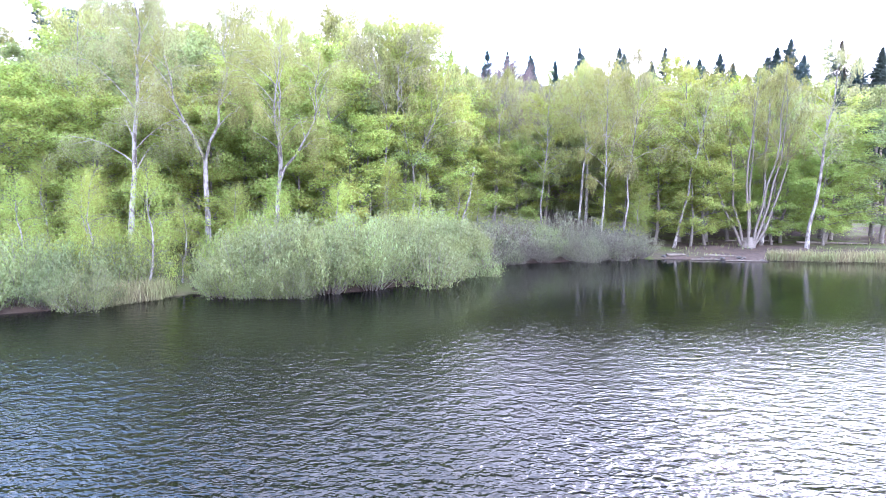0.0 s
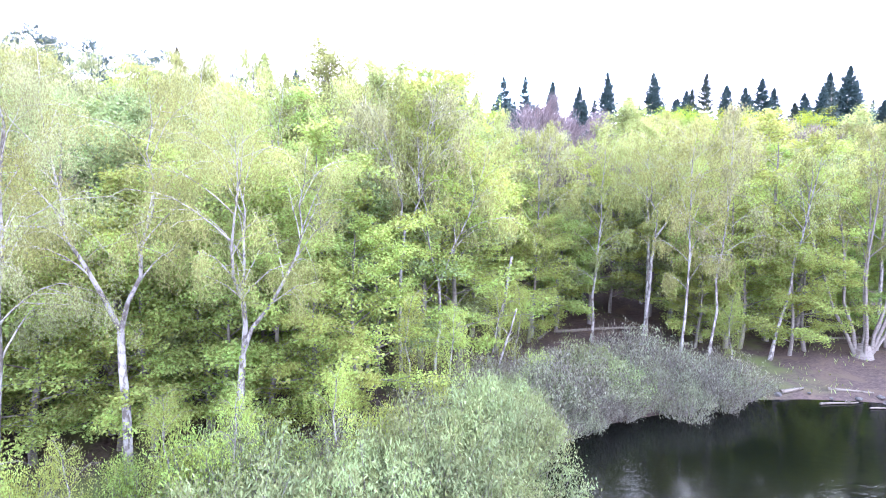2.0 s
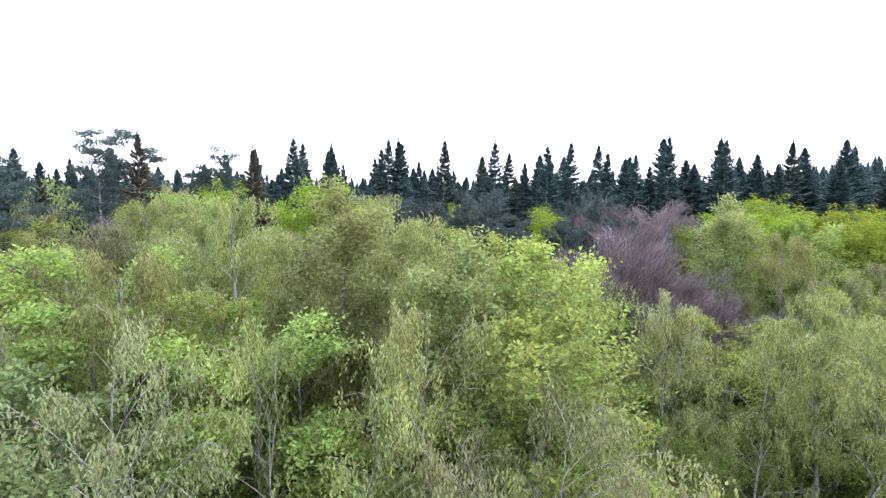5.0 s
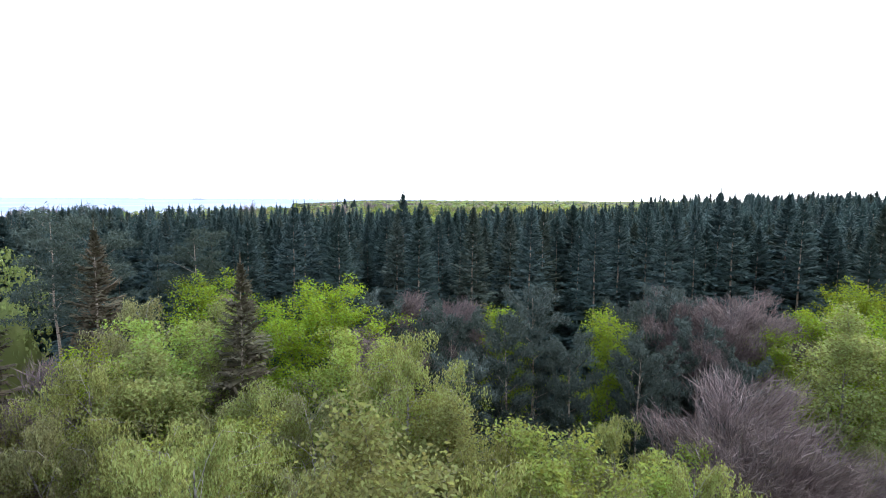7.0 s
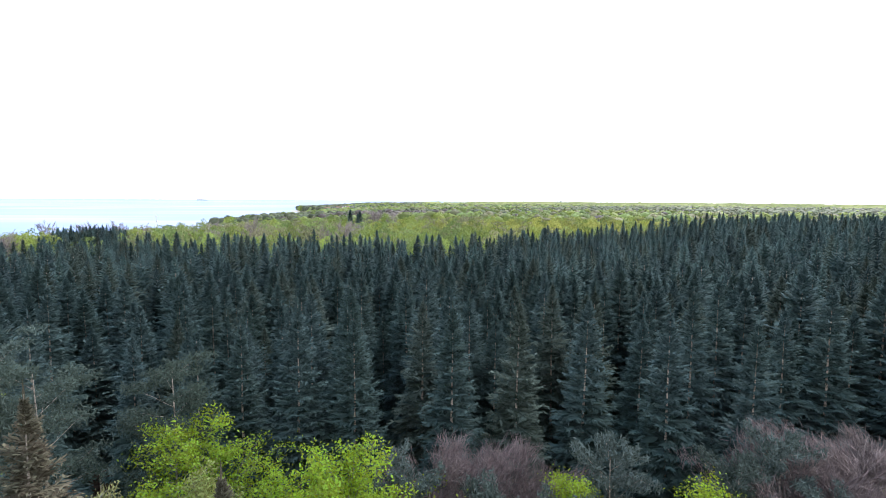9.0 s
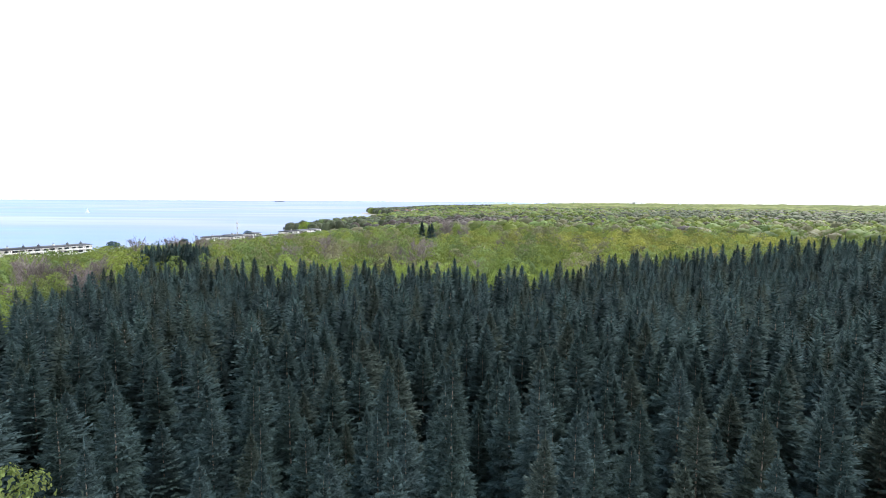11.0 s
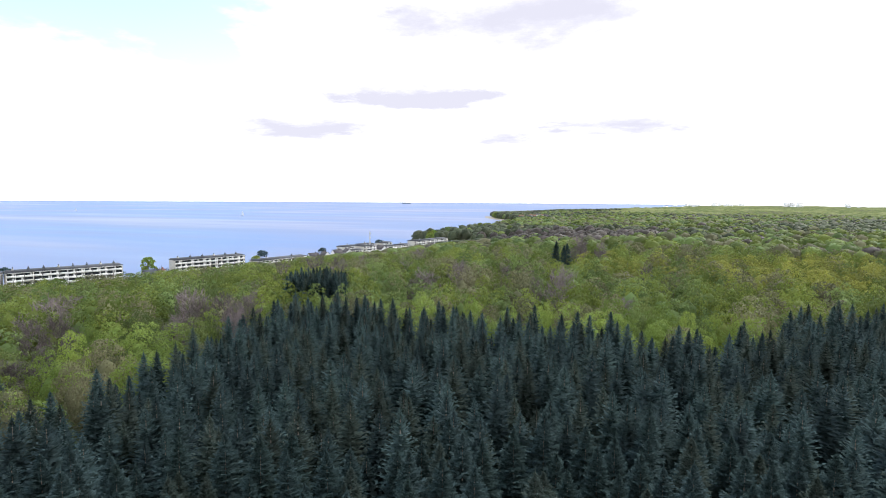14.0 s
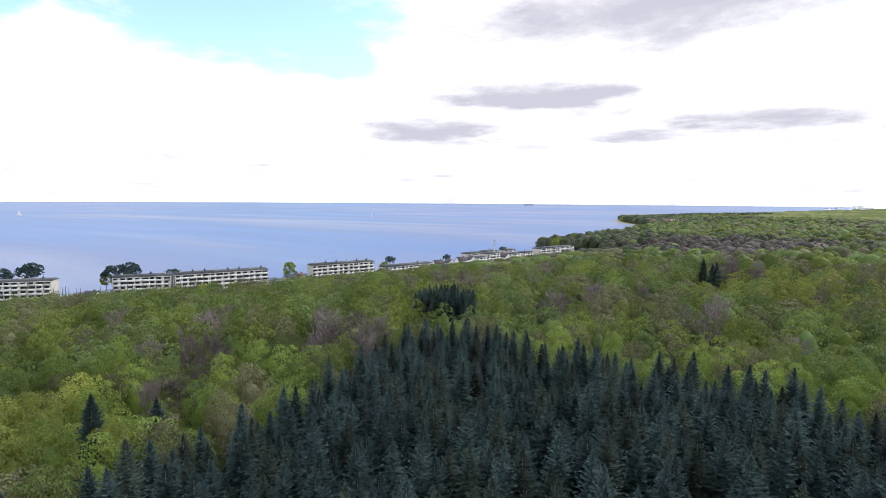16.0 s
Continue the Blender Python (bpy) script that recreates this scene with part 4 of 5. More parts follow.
scatter(yellow, ((-15.6, 72.3, 1.0), (-18.5, 74.0, 0.95), (34.0, 74.0, 1.0), (40.0, 71.0, 0.95), (31.5, 70.5, 0.9), (21.8, 74.6, 0.96), (29.5, 73.6, 1.0), (24.8, 72.0, 0.94), (46.0, 66.0, 0.95), (-26.0, 76.0, 0.98)), 0.04, 5)
slim = kind_of("beech_tree", beech_shape(73, h=17.0, first=0.22, reach=0.15, leaves=19000, long=0.072, up=50, flat=0.2, limbs_per=34), GREY_BARK, GREY_BARK, YELLOW_LEAF, "slim upswept beech in vivid yellow-green leaf between the pines", "young-leaved beeches", -3.4, 73.6)
scatter(slim, ((3.7, 72.6, 1.0), (17.4, 73.5, 0.95), (-26.5, 62.8, 1.0)), 0.05, 15)
scatter(beech_a, ((-1.0, 42.5, 0.95), (0.2, 49.0, 0.95), (-12.5, 34.6, 0.95), (-16.5, 34.0, 0.9), (-20.5, 31.4, 0.7), (-23.5, 36.5, 0.95), (-26.5, 33.0, 0.9), (-7.0, 45.0, 1.0), (3.4, 54.0, 1.0),
                  (19.5, 53.5, 0.95), (17.6, 50.0, 0.8), (28.5, 52.5, 1.0), (32.5, 50.5, 0.9), (36.0, 49.5, 0.95), (38.0, 53.0, 1.05), (-30.0, 36.5, 0.95), (-11.0, 38.0, 0.9), (23.8, 47.6, 0.75), (-31.5, 30.0, 0.85), (-9.5, 34.0, 0.75), (-6.2, 35.2, 0.7), (-14.0, 32.6, 0.7), (-18.2, 31.6, 0.75), (-22.4, 30.0, 0.7), (-24.8, 29.6, 0.75), (-28.0, 28.0, 0.8), (-15.4, 32.6, 0.65), (-11.4, 33.6, 0.65), (-7.4, 34.2, 0.6), (-19.8, 30.2, 0.6), (4.5, 49.5, 0.7), (7.2, 52.5, 0.75), (16.5, 48.6, 0.6), (19.5, 48.2, 0.75), (22.0, 46.6, 0.7), (30.5, 48.6, 0.7), (34.5, 47.6, 0.75)), 0.08, 6)
scatter(beech_b, ((-14.5, 36.6, 0.85), (-21.0, 41.0, 1.0), (-2.5, 45.5, 0.95), (-5.6, 39.8, 0.8), (8.0, 56.0, 0.85), (16.5, 57.0, 1.05), (0.0, 52.5, 1.0), (34.0, 55.5, 1.1), (41.0, 49.0, 1.0), (44.0, 54.0, 1.1),
                  (-28.0, 41.5, 1.0), (-34.0, 41.0, 1.0), (-37.0, 35.0, 0.9), (29.0, 59.0, 1.05), (46.5, 47.0, 0.95), (-17.0, 40.5, 0.95), (-1.8, 61.5, 0.98), (1.5, 65.0, 0.85), (4.8, 63.6, 0.9),
                  (9.8, 57.5, 0.85), (13.5, 58.5, 0.9), (17.6, 55.5, 0.8), (24.5, 54.0, 0.8), (12.2, 62.5, 0.85)), 0.08, 8)
scatter(beech_c, ((18.6, 48.4, 0.9), (25.5, 51.0, 0.95), (10.5, 54.5, 0.9), (-12.2, 44.5, 0.98), (3.0, 59.0, 1.0), (21.5, 58.5, 1.05), (33.0, 62.0, 1.0), (40.0, 60.0, 1.0), (-20.0, 47.5, 1.0), (-32.5, 47.0, 1.0)), 0.08, 9)
scatter(birch_m, ((-11.8, 48.5, 0.97), (-3.0, 51.5, 0.95), (-7.0, 50.5, 0.98), (2.0, 56.0, 0.98), (14.0, 51.5, 0.95), (17.0, 54.0, 0.95), (-15.5, 51.0, 1.0), (-22.5, 50.5, 0.98), (-27.5, 53.0, 0.98), (-19.0, 55.5, 1.0), (-12.5, 55.0, 0.98),
                  (-5.5, 57.5, 1.0), (1.0, 62.0, 1.0), (-9.5, 62.0, 1.0), (-16.8, 61.0, 1.02), (-24.0, 59.5, 1.0), (26.0, 65.5, 1.0), (20.0, 63.5, 1.0), (29.0, 47.8, 0.9), (36.5, 58.5, 1.0)), 0.11, 10)
scatter(birch_n, ((-23.2, 44.2, 0.97), (-8.5, 54.0, 0.98), (-1.5, 58.5, 0.98), (-14.0, 58.5, 1.0), (-20.5, 64.0, 1.0), (-27.0, 57.0, 1.0), (-31.0, 52.5, 0.98), (17.5, 61.5, 0.96), (23.0, 61.0, 1.0), (-24.5, 68.0, 1.02)), 0.11, 11)
bright = kind_of("beech_tree", beech_shape(72, h=17.0, first=0.22, reach=0.23, leaves=20000, long=0.092, up=40, flat=0.16, limbs_per=30), GREY_BARK, GREY_BARK, BEECH_LEAF,
                 "upswept beech in bright yellow-green leaf", "broadleaves in the wood", -4.0, 54.5)
scatter(bright, ((-1.5, 47.6, 0.95), (-15.5, 47.8, 0.98), (-17.5, 58.5, 1.0), (-12.8, 65.5, 1.05), (-24.0, 65.5, 1.04), (-8.4, 65.0, 0.86), (25.0, 69.5, 1.0), (-30.5, 56.5, 0.85), (-3.2, 42.6, 0.85)), 0.11, 13)
scatter(maple, ((-10.0, 51.5, 1.0), (-22.0, 61.0, 1.02), (-7.5, 60.0, 1.0), (-29.0, 61.0, 0.88), (-23.0, 71.5, 1.05), (-36.0, 54.0, 0.88), (-40.0, 48.0, 1.0), (40.0, 65.0, 1.0), (18.0, 68.5, 0.98)), 0.11, 12)

# ---- shrubs along the water ----
willow = tree("willow_shrub", bush_shape(81, leaves=7400, stems=54, long=0.068), GREY_BARK, GREY_BARK, WILLOW_LEAF, "rounded grey-green willow shrub at the water's edge", "shrub", "shrubs on the shore", placed(-6.0, 24.8, gz(-6.0, 24.8)))
alder = tree("grey_shrub", bush_shape(82, h=2.5, leaves=3900, stems=80, long=0.074), GREY_BARK, GREY_BARK, GREY_BUSH, "grey twiggy shrub with small opening leaves on the shore", "shrub", "shrubs on the shore", placed(6.0, 37.6, gz(6.0, 37.6)))
rng = np.random.default_rng(83)
spots = []
for x in np.arange(-24, 1.9, 1.4):
    ys = float(np.interp(x, SHORE_X, SHORE_Y))
    for row, off in enumerate((0.25, 2.2, 5.0)):
        if -13.4 < x < -10.0:
            continue
        if x < -12.4 and row == 2:
            continue
        size = (0.9, 1.12, 1.05)[row] * (1.0 if x > -10 else 0.72)
        spots.append((x + rng.normal(0, 0.4), ys + off + rng.normal(0, 0.35), size))
spots += [(-9.4, 23.0, 0.62), (-8.4, 22.9, 0.62), (-7.4, 22.9, 0.62), (-6.4, 23.0, 0.62), (-10.2, 23.4, 0.6), (0.9, 31.4, 0.95), (0.2, 31.0, 1.0), (1.2, 33.5, 0.9), (0.4, 34.0, 1.0), (-1.0, 31.8, 1.05), (1.0, 36.0, 0.9),
          (5.4, 38.0, 0.95), (6.8, 39.0, 1.0), (6.0, 40.4, 0.95), (4.4, 37.6, 0.8), (7.6, 38.4, 0.85)]
scatter(willow, spots, 0.26, 84)
spots = []
for x in np.arange(2.6, 15.2, 1.3):
    ys = float(np.interp(x, SHORE_X, SHORE_Y))
    for row, off in enumerate((0.3, 2.2, 4.6)):
        if x > 12 and row == 2:
            continue
        spots.append((x + rng.normal(0, 0.35), ys + off + rng.normal(0, 0.35), (0.85, 1.0, 1.0)[row]))
spots += [(-9.0, 28.6, 0.8), (-6.0, 29.8, 0.8), (-3.0, 32.6, 0.9), (-0.5, 36.6, 0.9), (0.6, 39.4, 0.8), (4.0, 41.6, 0.9), (7.6, 42.8, 0.8)]
scatter(alder, spots, 0.28, 85)

sallow = tree("sallow_shrub", bush_shape(86, h=2.5, wide=1.6, leaves=5200, stems=34, long=0.060), GREY_BARK, GREY_BARK, BEECH_LEAF, "loose young shrub in yellow-green leaf among the willows", "shrub", "shrubs on the shore", placed(-15.2, 23.8, gz(-15.2, 23.8)))
scatter(sallow, ((-15.6, 22.4, 0.9), (-17.6, 21.8, 0.8), (-14.6, 26.4, 1.0), (-10.0, 27.6, 1.05), (-7.4, 29.0, 1.0), (-8.6, 30.6, 0.9), (-4.6, 31.4, 1.0), (-19.6, 24.6, 1.0), (-18.4, 28.0, 0.9), (-12.6, 28.4, 0.9), (-2.4, 34.4, 0.9), (3.4, 40.0, 0.8), (-21.0, 22.0, 0.9)), 0.2, 87)

# reeds on the far bank and dry tufts at the near inlet
g = Geo()
m = 5200
x = rng.uniform(24, 44, m)
ys = np.interp(x, SHORE_X, SHORE_Y) + rng.uniform(-0.7, 0.5, m) * np.where(x < 27, 0.5, 1)
far_x = rng.uniform(-13.5, -11.9, 1500)
x, ys = np.concatenate([x, far_x]), np.concatenate([ys, np.interp(far_x, SHORE_X, SHORE_Y) + rng.uniform(-0.7, 0.6, 1500)])
ln = rng.uniform(0.2, 0.55, len(x))
u = unit(np.stack([rng.normal(0, 0.18, len(x)), rng.normal(0, 0.18, len(x)), np.ones(len(x))], -1)) * ln[:, None]
w = np.stack([np.cos(x * 91), np.sin(x * 91), 0 * x], -1) * 0.022
g.leaves(np.stack([x, ys, ln * 0.95], -1), u, w)
whole("reeds", g, REED_LEAF, "pale green and straw reeds standing in the shallows", "reeds", kind="stuff")

# grass tufts and litter on the muddy bank
g = Geo()
m = 9000
x, y = rng.uniform(-32, 48, m), rng.uniform(22, 60, m)
keep = (lake_side(x, y) > 0.5) & (np.sin(x * 0.7) * np.cos(y * 0.5 + x * 0.2) > 0.15)
x, y = x[keep], y[keep]
ln = rng.uniform(0.08, 0.22, len(x))
u = unit(np.stack([rng.normal(0, 0.5, len(x)), rng.normal(0, 0.5, len(x)), np.ones(len(x))], -1)) * ln[:, None]
g.leaves(np.stack([x, y, ground_z(x, y) + ln * 0.9], -1), u, np.stack([np.cos(x * 57), np.sin(x * 57), 0 * x], -1) * 0.03)
whole("grass_tufts", g, BEECH_GREEN, "scattered grass and herbs on the forest floor", "grass", kind="stuff")

# logs and stones at the bank
for seed, x, y, ln, turn, r, lift in ((1, 19.6, 38.9, 2.2, 4, 0.06, 0.05), (2, 22.2, 38.1, 3.0, -4, 0.055, 0.03), (3, 18.0, 40.4, 1.8, 20, 0.12, 0.3), (4, 21.4, 40.4, 2.2, -18, 0.10, 0.35), (5, 29.5, 50.5, 5.0, 4, 0.13, 0.9),
                                      (6, 36.0, 48.5, 6.0, -8, 0.13, 0.8), (7, 10.6, 52.5, 7.5, 12, 0.15, 1.2), (8, 6.0, 51.0, 3.0, 60, 0.10, 1.1), (9, 26.0, 39.6, 2.0, 35, 0.08, 0.2), (10, -11.2, 24.9, 1.8, 70, 0.09, 0.3)):
    r_ = np.random.default_rng(seed)
    g = Geo()
    line = stem_line(r_, (-ln / 2, 0, 0), (ln / 2, 0, 0), 0.03, 8)
    g.tube(line, np.linspace(r, r * 0.6, 8) * r_.uniform(0.9, 1.1, 8), 8, cap=True)
    for k in range(3):
        p = along(line, r_.uniform(0.3, 0.9))
        g.tube(branch_line(r_, p, (0.3, r_.normal(0, 0.6), 0.5), r_.uniform(0.3, 0.7)), np.linspace(0.03, 0.01, 6), 4)
    ob = thing("fallen_log", "pale fallen log lying on the bank", "log", "fallen logs", at=placed(x, y, max(0.02, gz(x, y)) + r * 0.6, turn))
    part("log_stem", g, DEAD_WOOD, ob, smooth=True)
STONE = plain_material("bank_stone", (0.060, 0.057, 0.052), 0.9, 0.25, 4.0, 0.02)
for k in range(16):
    x = 15.5 + 11 * rng.uniform(0, 1)
    y = float(np.interp(x, SHORE_X, SHORE_Y)) + rng.uniform(-0.1, 0.6)
    bm = bmesh.new()
    bmesh.ops.create_icosphere(bm, subdivisions=2, radius=1)
    for v in bm.verts:
        v.co *= 1 + 0.25 * noise.noise(v.co * 1.3 + Vector((k * 3.1, 0, 0)))
        v.co.z *= 0.6
    me = bpy.data.meshes.new("stone")
    bm.to_mesh(me)
    bm.free()
    me.materials.append(STONE)
    ob = tagged(new("stone", me), "grey stone at the water's edge", "stone", "stones on the bank")
    ob.matrix_basis = placed(x, y, max(0.0, gz(x, y)) + 0.03, k * 57, rng.uniform(0.08, 0.19))


# ---------- the spruce plantation ----------
SPRUCE_SEED = 90


def in_spruces(x, y):
    front = 82.5 + 1.2 * np.sin(x * 0.21) + np.where(x < -45, 6.0, 0)
    left = np.interp(y, [84, 106, 130, 150, 170, 186, 205, 216], [-112, -113, -111, -114, -118, -121, -121, -112])
    back = np.interp(x, [-125, -120, -112, -94, -70, -34, -14, 6, 20, 50, 90, 130, 200], [196, 206, 215, 207, 202, 201, 195, 206, 236, 250, 258, 265, 270])
    field = (y > front) & (x > left) & (y < back) & (x < 190)
    clump = ((x + 145) / 12.0) ** 2 + ((y - 252) / 15.0) ** 2 < 1
    return field | clump


def place_many(target, template, x, y, z, turn, size, tall=None):
    """Adds many turned and sized copies of a template's geometry to one mesh."""
    tall = size if tall is None else tall
    for part_v in (np.concatenate(template.v),):
        c, s = np.cos(turn)[:, None], np.sin(turn)[:, None]
        px = (part_v[None, :, 0] * c - part_v[None, :, 1] * s) * size[:, None] + x[:, None]
        py = (part_v[None, :, 0] * s + part_v[None, :, 1] * c) * size[:, None] + y[:, None]
        pz = part_v[None, :, 2] * tall[:, None] + z[:, None]
        n_v, m = part_v.shape[0], len(x)
        base = (np.arange(m) * n_v)[:, None, None]
        tris = (np.concatenate(template.t)[None] + base).reshape(-1, 3) if template.t else None
        quads = (np.concatenate(template.q)[None] + base).reshape(-1, 4) if template.q else None
        target.add(np.stack([px, py, pz], -1).reshape(-1, 3), tris, quads)
        target.tint.append(np.repeat(np.sin(x * 12.9898 + y * 78.233), n_v))
    return target


rng = np.random.default_rng(SPRUCE_SEED)
sx, sy = np.meshgrid(np.arange(-165, 192, 4.6), np.arange(80, 275, 4.3))
sx = sx + (np.arange(sx.shape[0]) % 2)[:, None] * 2.3
sx, sy = (sx + rng.uniform(-1.5, 1.5, sx.shape)).ravel(), (sy + rng.uniform(-1.5, 1.5, sy.shape)).ravel()
ex, ey = np.meshgrid(np.arange(-158, -129, 2.9), np.arange(233, 268, 2.9))
sx, sy = np.concatenate([sx, (ex + rng.uniform(-0.9, 0.9, ex.shape)).ravel()]), np.concatenate([sy, (ey + rng.uniform(-0.9, 0.9, ey.shape)).ravel()])
keep = in_spruces(sx, sy) & (rng.uniform(0, 1, sx.shape) > np.where(sy < 91, 0.42, 0.06))
sx, sy = sx[keep], sy[keep]
sz = ground_z(sx, sy)
sh = 22.4 + np.clip(rng.normal(0, 1.15, len(sx)), -2.2, 1.7) + 4.8 * smooth01((sx - 50) / 45) * smooth01((sy - 90) / 30) - 1.2 * smooth01((-60 - sx) / 50) - 1.0 * ((sx < -118) & (sy > 225)) + 2.3 * (1 - smooth01((sy - 90) / 26)) * smooth01((sx + 40) / 30)
sh = sh + np.where(sy < 112, np.random.default_rng(91).normal(0, 0.8, len(sx)).clip(-2, 0.9), 0)
sh = np.where(rng.uniform(0, 1, len(sx)) < 0.10, sh * 0.82, sh)
turn = rng.uniform(0, 6.283, len(sx))

rank = np.where((sy < 200) & (np.abs(sx + 12) < 90), (sy - 80) + 0.55 * np.abs(sx + 14), 1e6)
order = np.argsort(rank)
front_ids, mid_ids, rest = order[:70], order[70:300], order[300:]
TREE_A = "tall dark blue-green plantation spruce with drooping boughs"
masters = []
for k, (cnt, kw) in enumerate(((5, dict(layers=34, per=8, sprays=7, twigs=2, girth=1.08, clear=0.22, ragged=0.18, thin=0.10, broad=0.14)), (4, dict(layers=32, per=8, sprays=6, twigs=1, girth=1.40, clear=0.32, ragged=0.13, broad=0.19)))):
    row = []
    for q in range(cnt):
        leaf = SPRUCE_DULL if q == cnt - 1 else SPRUCE_LEAF
        row.append((spruce_shape(100 + 10 * k + q, **kw), leaf))
    masters.append(row)
first = {}
for ids, row, key in ((front_ids, masters[0], 0), (mid_ids, masters[1], 1)):
    for q, i in enumerate(ids):
        v = int(rng.integers(0, len(row))) if rng.uniform() < 0.75 else 0
        m = placed(sx[i], sy[i], sz[i], math.degrees(turn[i]), sh[i] / 22.0, rng.uniform(-0.8, 0.8))
        if (key, v) not in first:
            shape, leaf = row[v]
            lab = "dull olive plantation spruce with old needles" if leaf is SPRUCE_DULL else TREE_A
            first[key, v] = tree("spruce_tree", shape, SPRUCE_BARK, SPRUCE_BARK, leaf, lab, "tree", "plantation spruces", m)
        else:
            ob = first[key, v]
            c = copy_thing(ob, Matrix.Identity(4))
            c.matrix_basis = m

for x, y, k in ((-65.0, 386.0, 1.12), (-58.5, 384.0, 1.08), (-61.0, 391.0, 1.0), (-135.0, 118.0, 0.92), (-128.0, 126.0, 0.85)):
    copy_thing(first[1, 0], placed(x, y, gz(x, y), 40 * x, k))

crowns, stems = [Geo(), Geo()], Geo()
for v in range(4):
    t_trunk, _, t_crown = spruce_shape(130 + v, layers=24, per=8, sprays=2, twigs=0, girth=1.48, clear=0.40, ragged=0.12, core=0.5, broad=0.27, blade=0.09)
    pole = Geo().tube([(0, 0, -0.3), (0, 0, 14), (0, 0, 21.5)], [0.2, 0.12, 0.03], 4)
    ids = rest[v::4]
    place_many(crowns[1 if v == 3 else 0], t_crown, sx[ids], sy[ids], sz[ids], turn[ids], sh[ids] / 22.0)
    place_many(stems, pole, sx[ids], sy[ids], sz[ids], turn[ids], sh[ids] / 22.0)
whole("spruce_wood", crowns[0], SPRUCE_LEAF, "dense dark blue-green spruce plantation", "spruce forest", kind="stuff")
whole("spruce_wood_dull", crowns[1], SPRUCE_DULL, "duller olive spruces mixed into the plantation", "spruce forest", kind="stuff")
whole("spruce_stems", stems, SPRUCE_BARK, "straight bare spruce stems below the crowns", "spruce forest", kind="stuff", smooth=True)

# ---------- the broadleaf forest beyond ----------
PURPLE = [(-184, 167, 10), (-160, 158, 8), (-172, 150, 6), (-149, 196, 15), (-142, 190, 12), (-145, 141, 7), (-104, 296, 11), (-113, 283, 9), (-52, 272, 9), (-70, 618, 55), (-110, 700, 60), (-20, 660, 50), (-50, 430, 14), (-120, 182, 10)]
YELLOWS = [(-152, 112, 10), (-140, 105, 8), (-135, 118, 7), (-165, 120, 10)]
BUILT = [(-500, 150, -400, 232), (-420, 226, -348, 345), (-362, 350, -318, 425), (-330, 415, -290, 520), (-292, 480, -232, 745)]


def lots(x, y):
    hit = np.zeros(np.shape(x), bool)
    for x0, y0, x1, y1 in BUILT:
        s = (y - y0) / (y1 - y0)
        mid_x = x0 + (x1 - x0) * s
        hit |= (s > -0.03) & (s < 1.03) & (x < mid_x + 26)
    return hit


rng = np.random.default_rng(200)


def field(x0, x1, y0, y1, step):
    a, b = np.meshgrid(np.arange(x0, x1, step), np.arange(y0, y1, step))
    a = a + (np.arange(a.shape[0]) % 2)[:, None] * step * 0.5
    return (a + rng.uniform(-0.36, 0.36, a.shape) * step).ravel(), (b + rng.uniform(-0.36, 0.36, b.shape) * step).ravel()


def wave_noise(x, y, s):
    return np.sin(x / s + 1.3 * np.sin(y / s * 0.7 + 1)) * np.cos(y / s * 1.1 + 0.8 * np.sin(x / s * 0.6)) + 0.5 * np.sin(x / s * 2.7 + 2) * np.sin(y / s * 2.3)


def species(x, y):
    """0 green beech, 1 bright beech, 2 opening olive crowns, 3 bare purple, 4 yellow, also used for a band painted as
    sunlit.
    """
    r = rng.uniform(0, 1, len(x))
    wv = wave_noise(x, y, 34.0)
    k = np.where(r < 0.40, 0, np.where(r < 0.74, 1, np.where(r < 0.93, 2, np.where(r < 0.95, 3, 1))))
    k = np.where((wv > 0.75) & (r < 0.55), 2, k)
    k = np.where((wv < -0.55) & (r < 0.7), 1, k)
    for px, py, pr in PURPLE:
        k = np.where((np.hypot(x - px, y - py) < pr) & (rng.uniform(0, 1, len(x)) < 0.88), 3, k)
    for px, py, pr in YELLOWS:
        k = np.where(np.hypot(x - px, y - py) < pr, 4, k)
    # sunlit band of canopy, its sunshine put into the leaf colour
    k = np.where((np.hypot((x - 60) / 2.2, y - 390) < 55) & (rng.uniform(0, 1, len(x)) < 0.6), 4, k)
    return k


def coast_height(x, y):
    """Trees grow lower towards the built-up shore."""
    low = np.interp(coast_side(x, y), [60, 110, 200, 330], [0.36, 0.46, 0.71, 1.0])
    return low + (1 - low) * smooth01((y - 690) / 60)


def in_sight(x, y):
    """The part of the plan that lies ahead of the path's end or beside its middle."""
    a = np.degrees(np.arctan2(-(x + 14), y - 35))
    return (a > -46) & (a < 78)


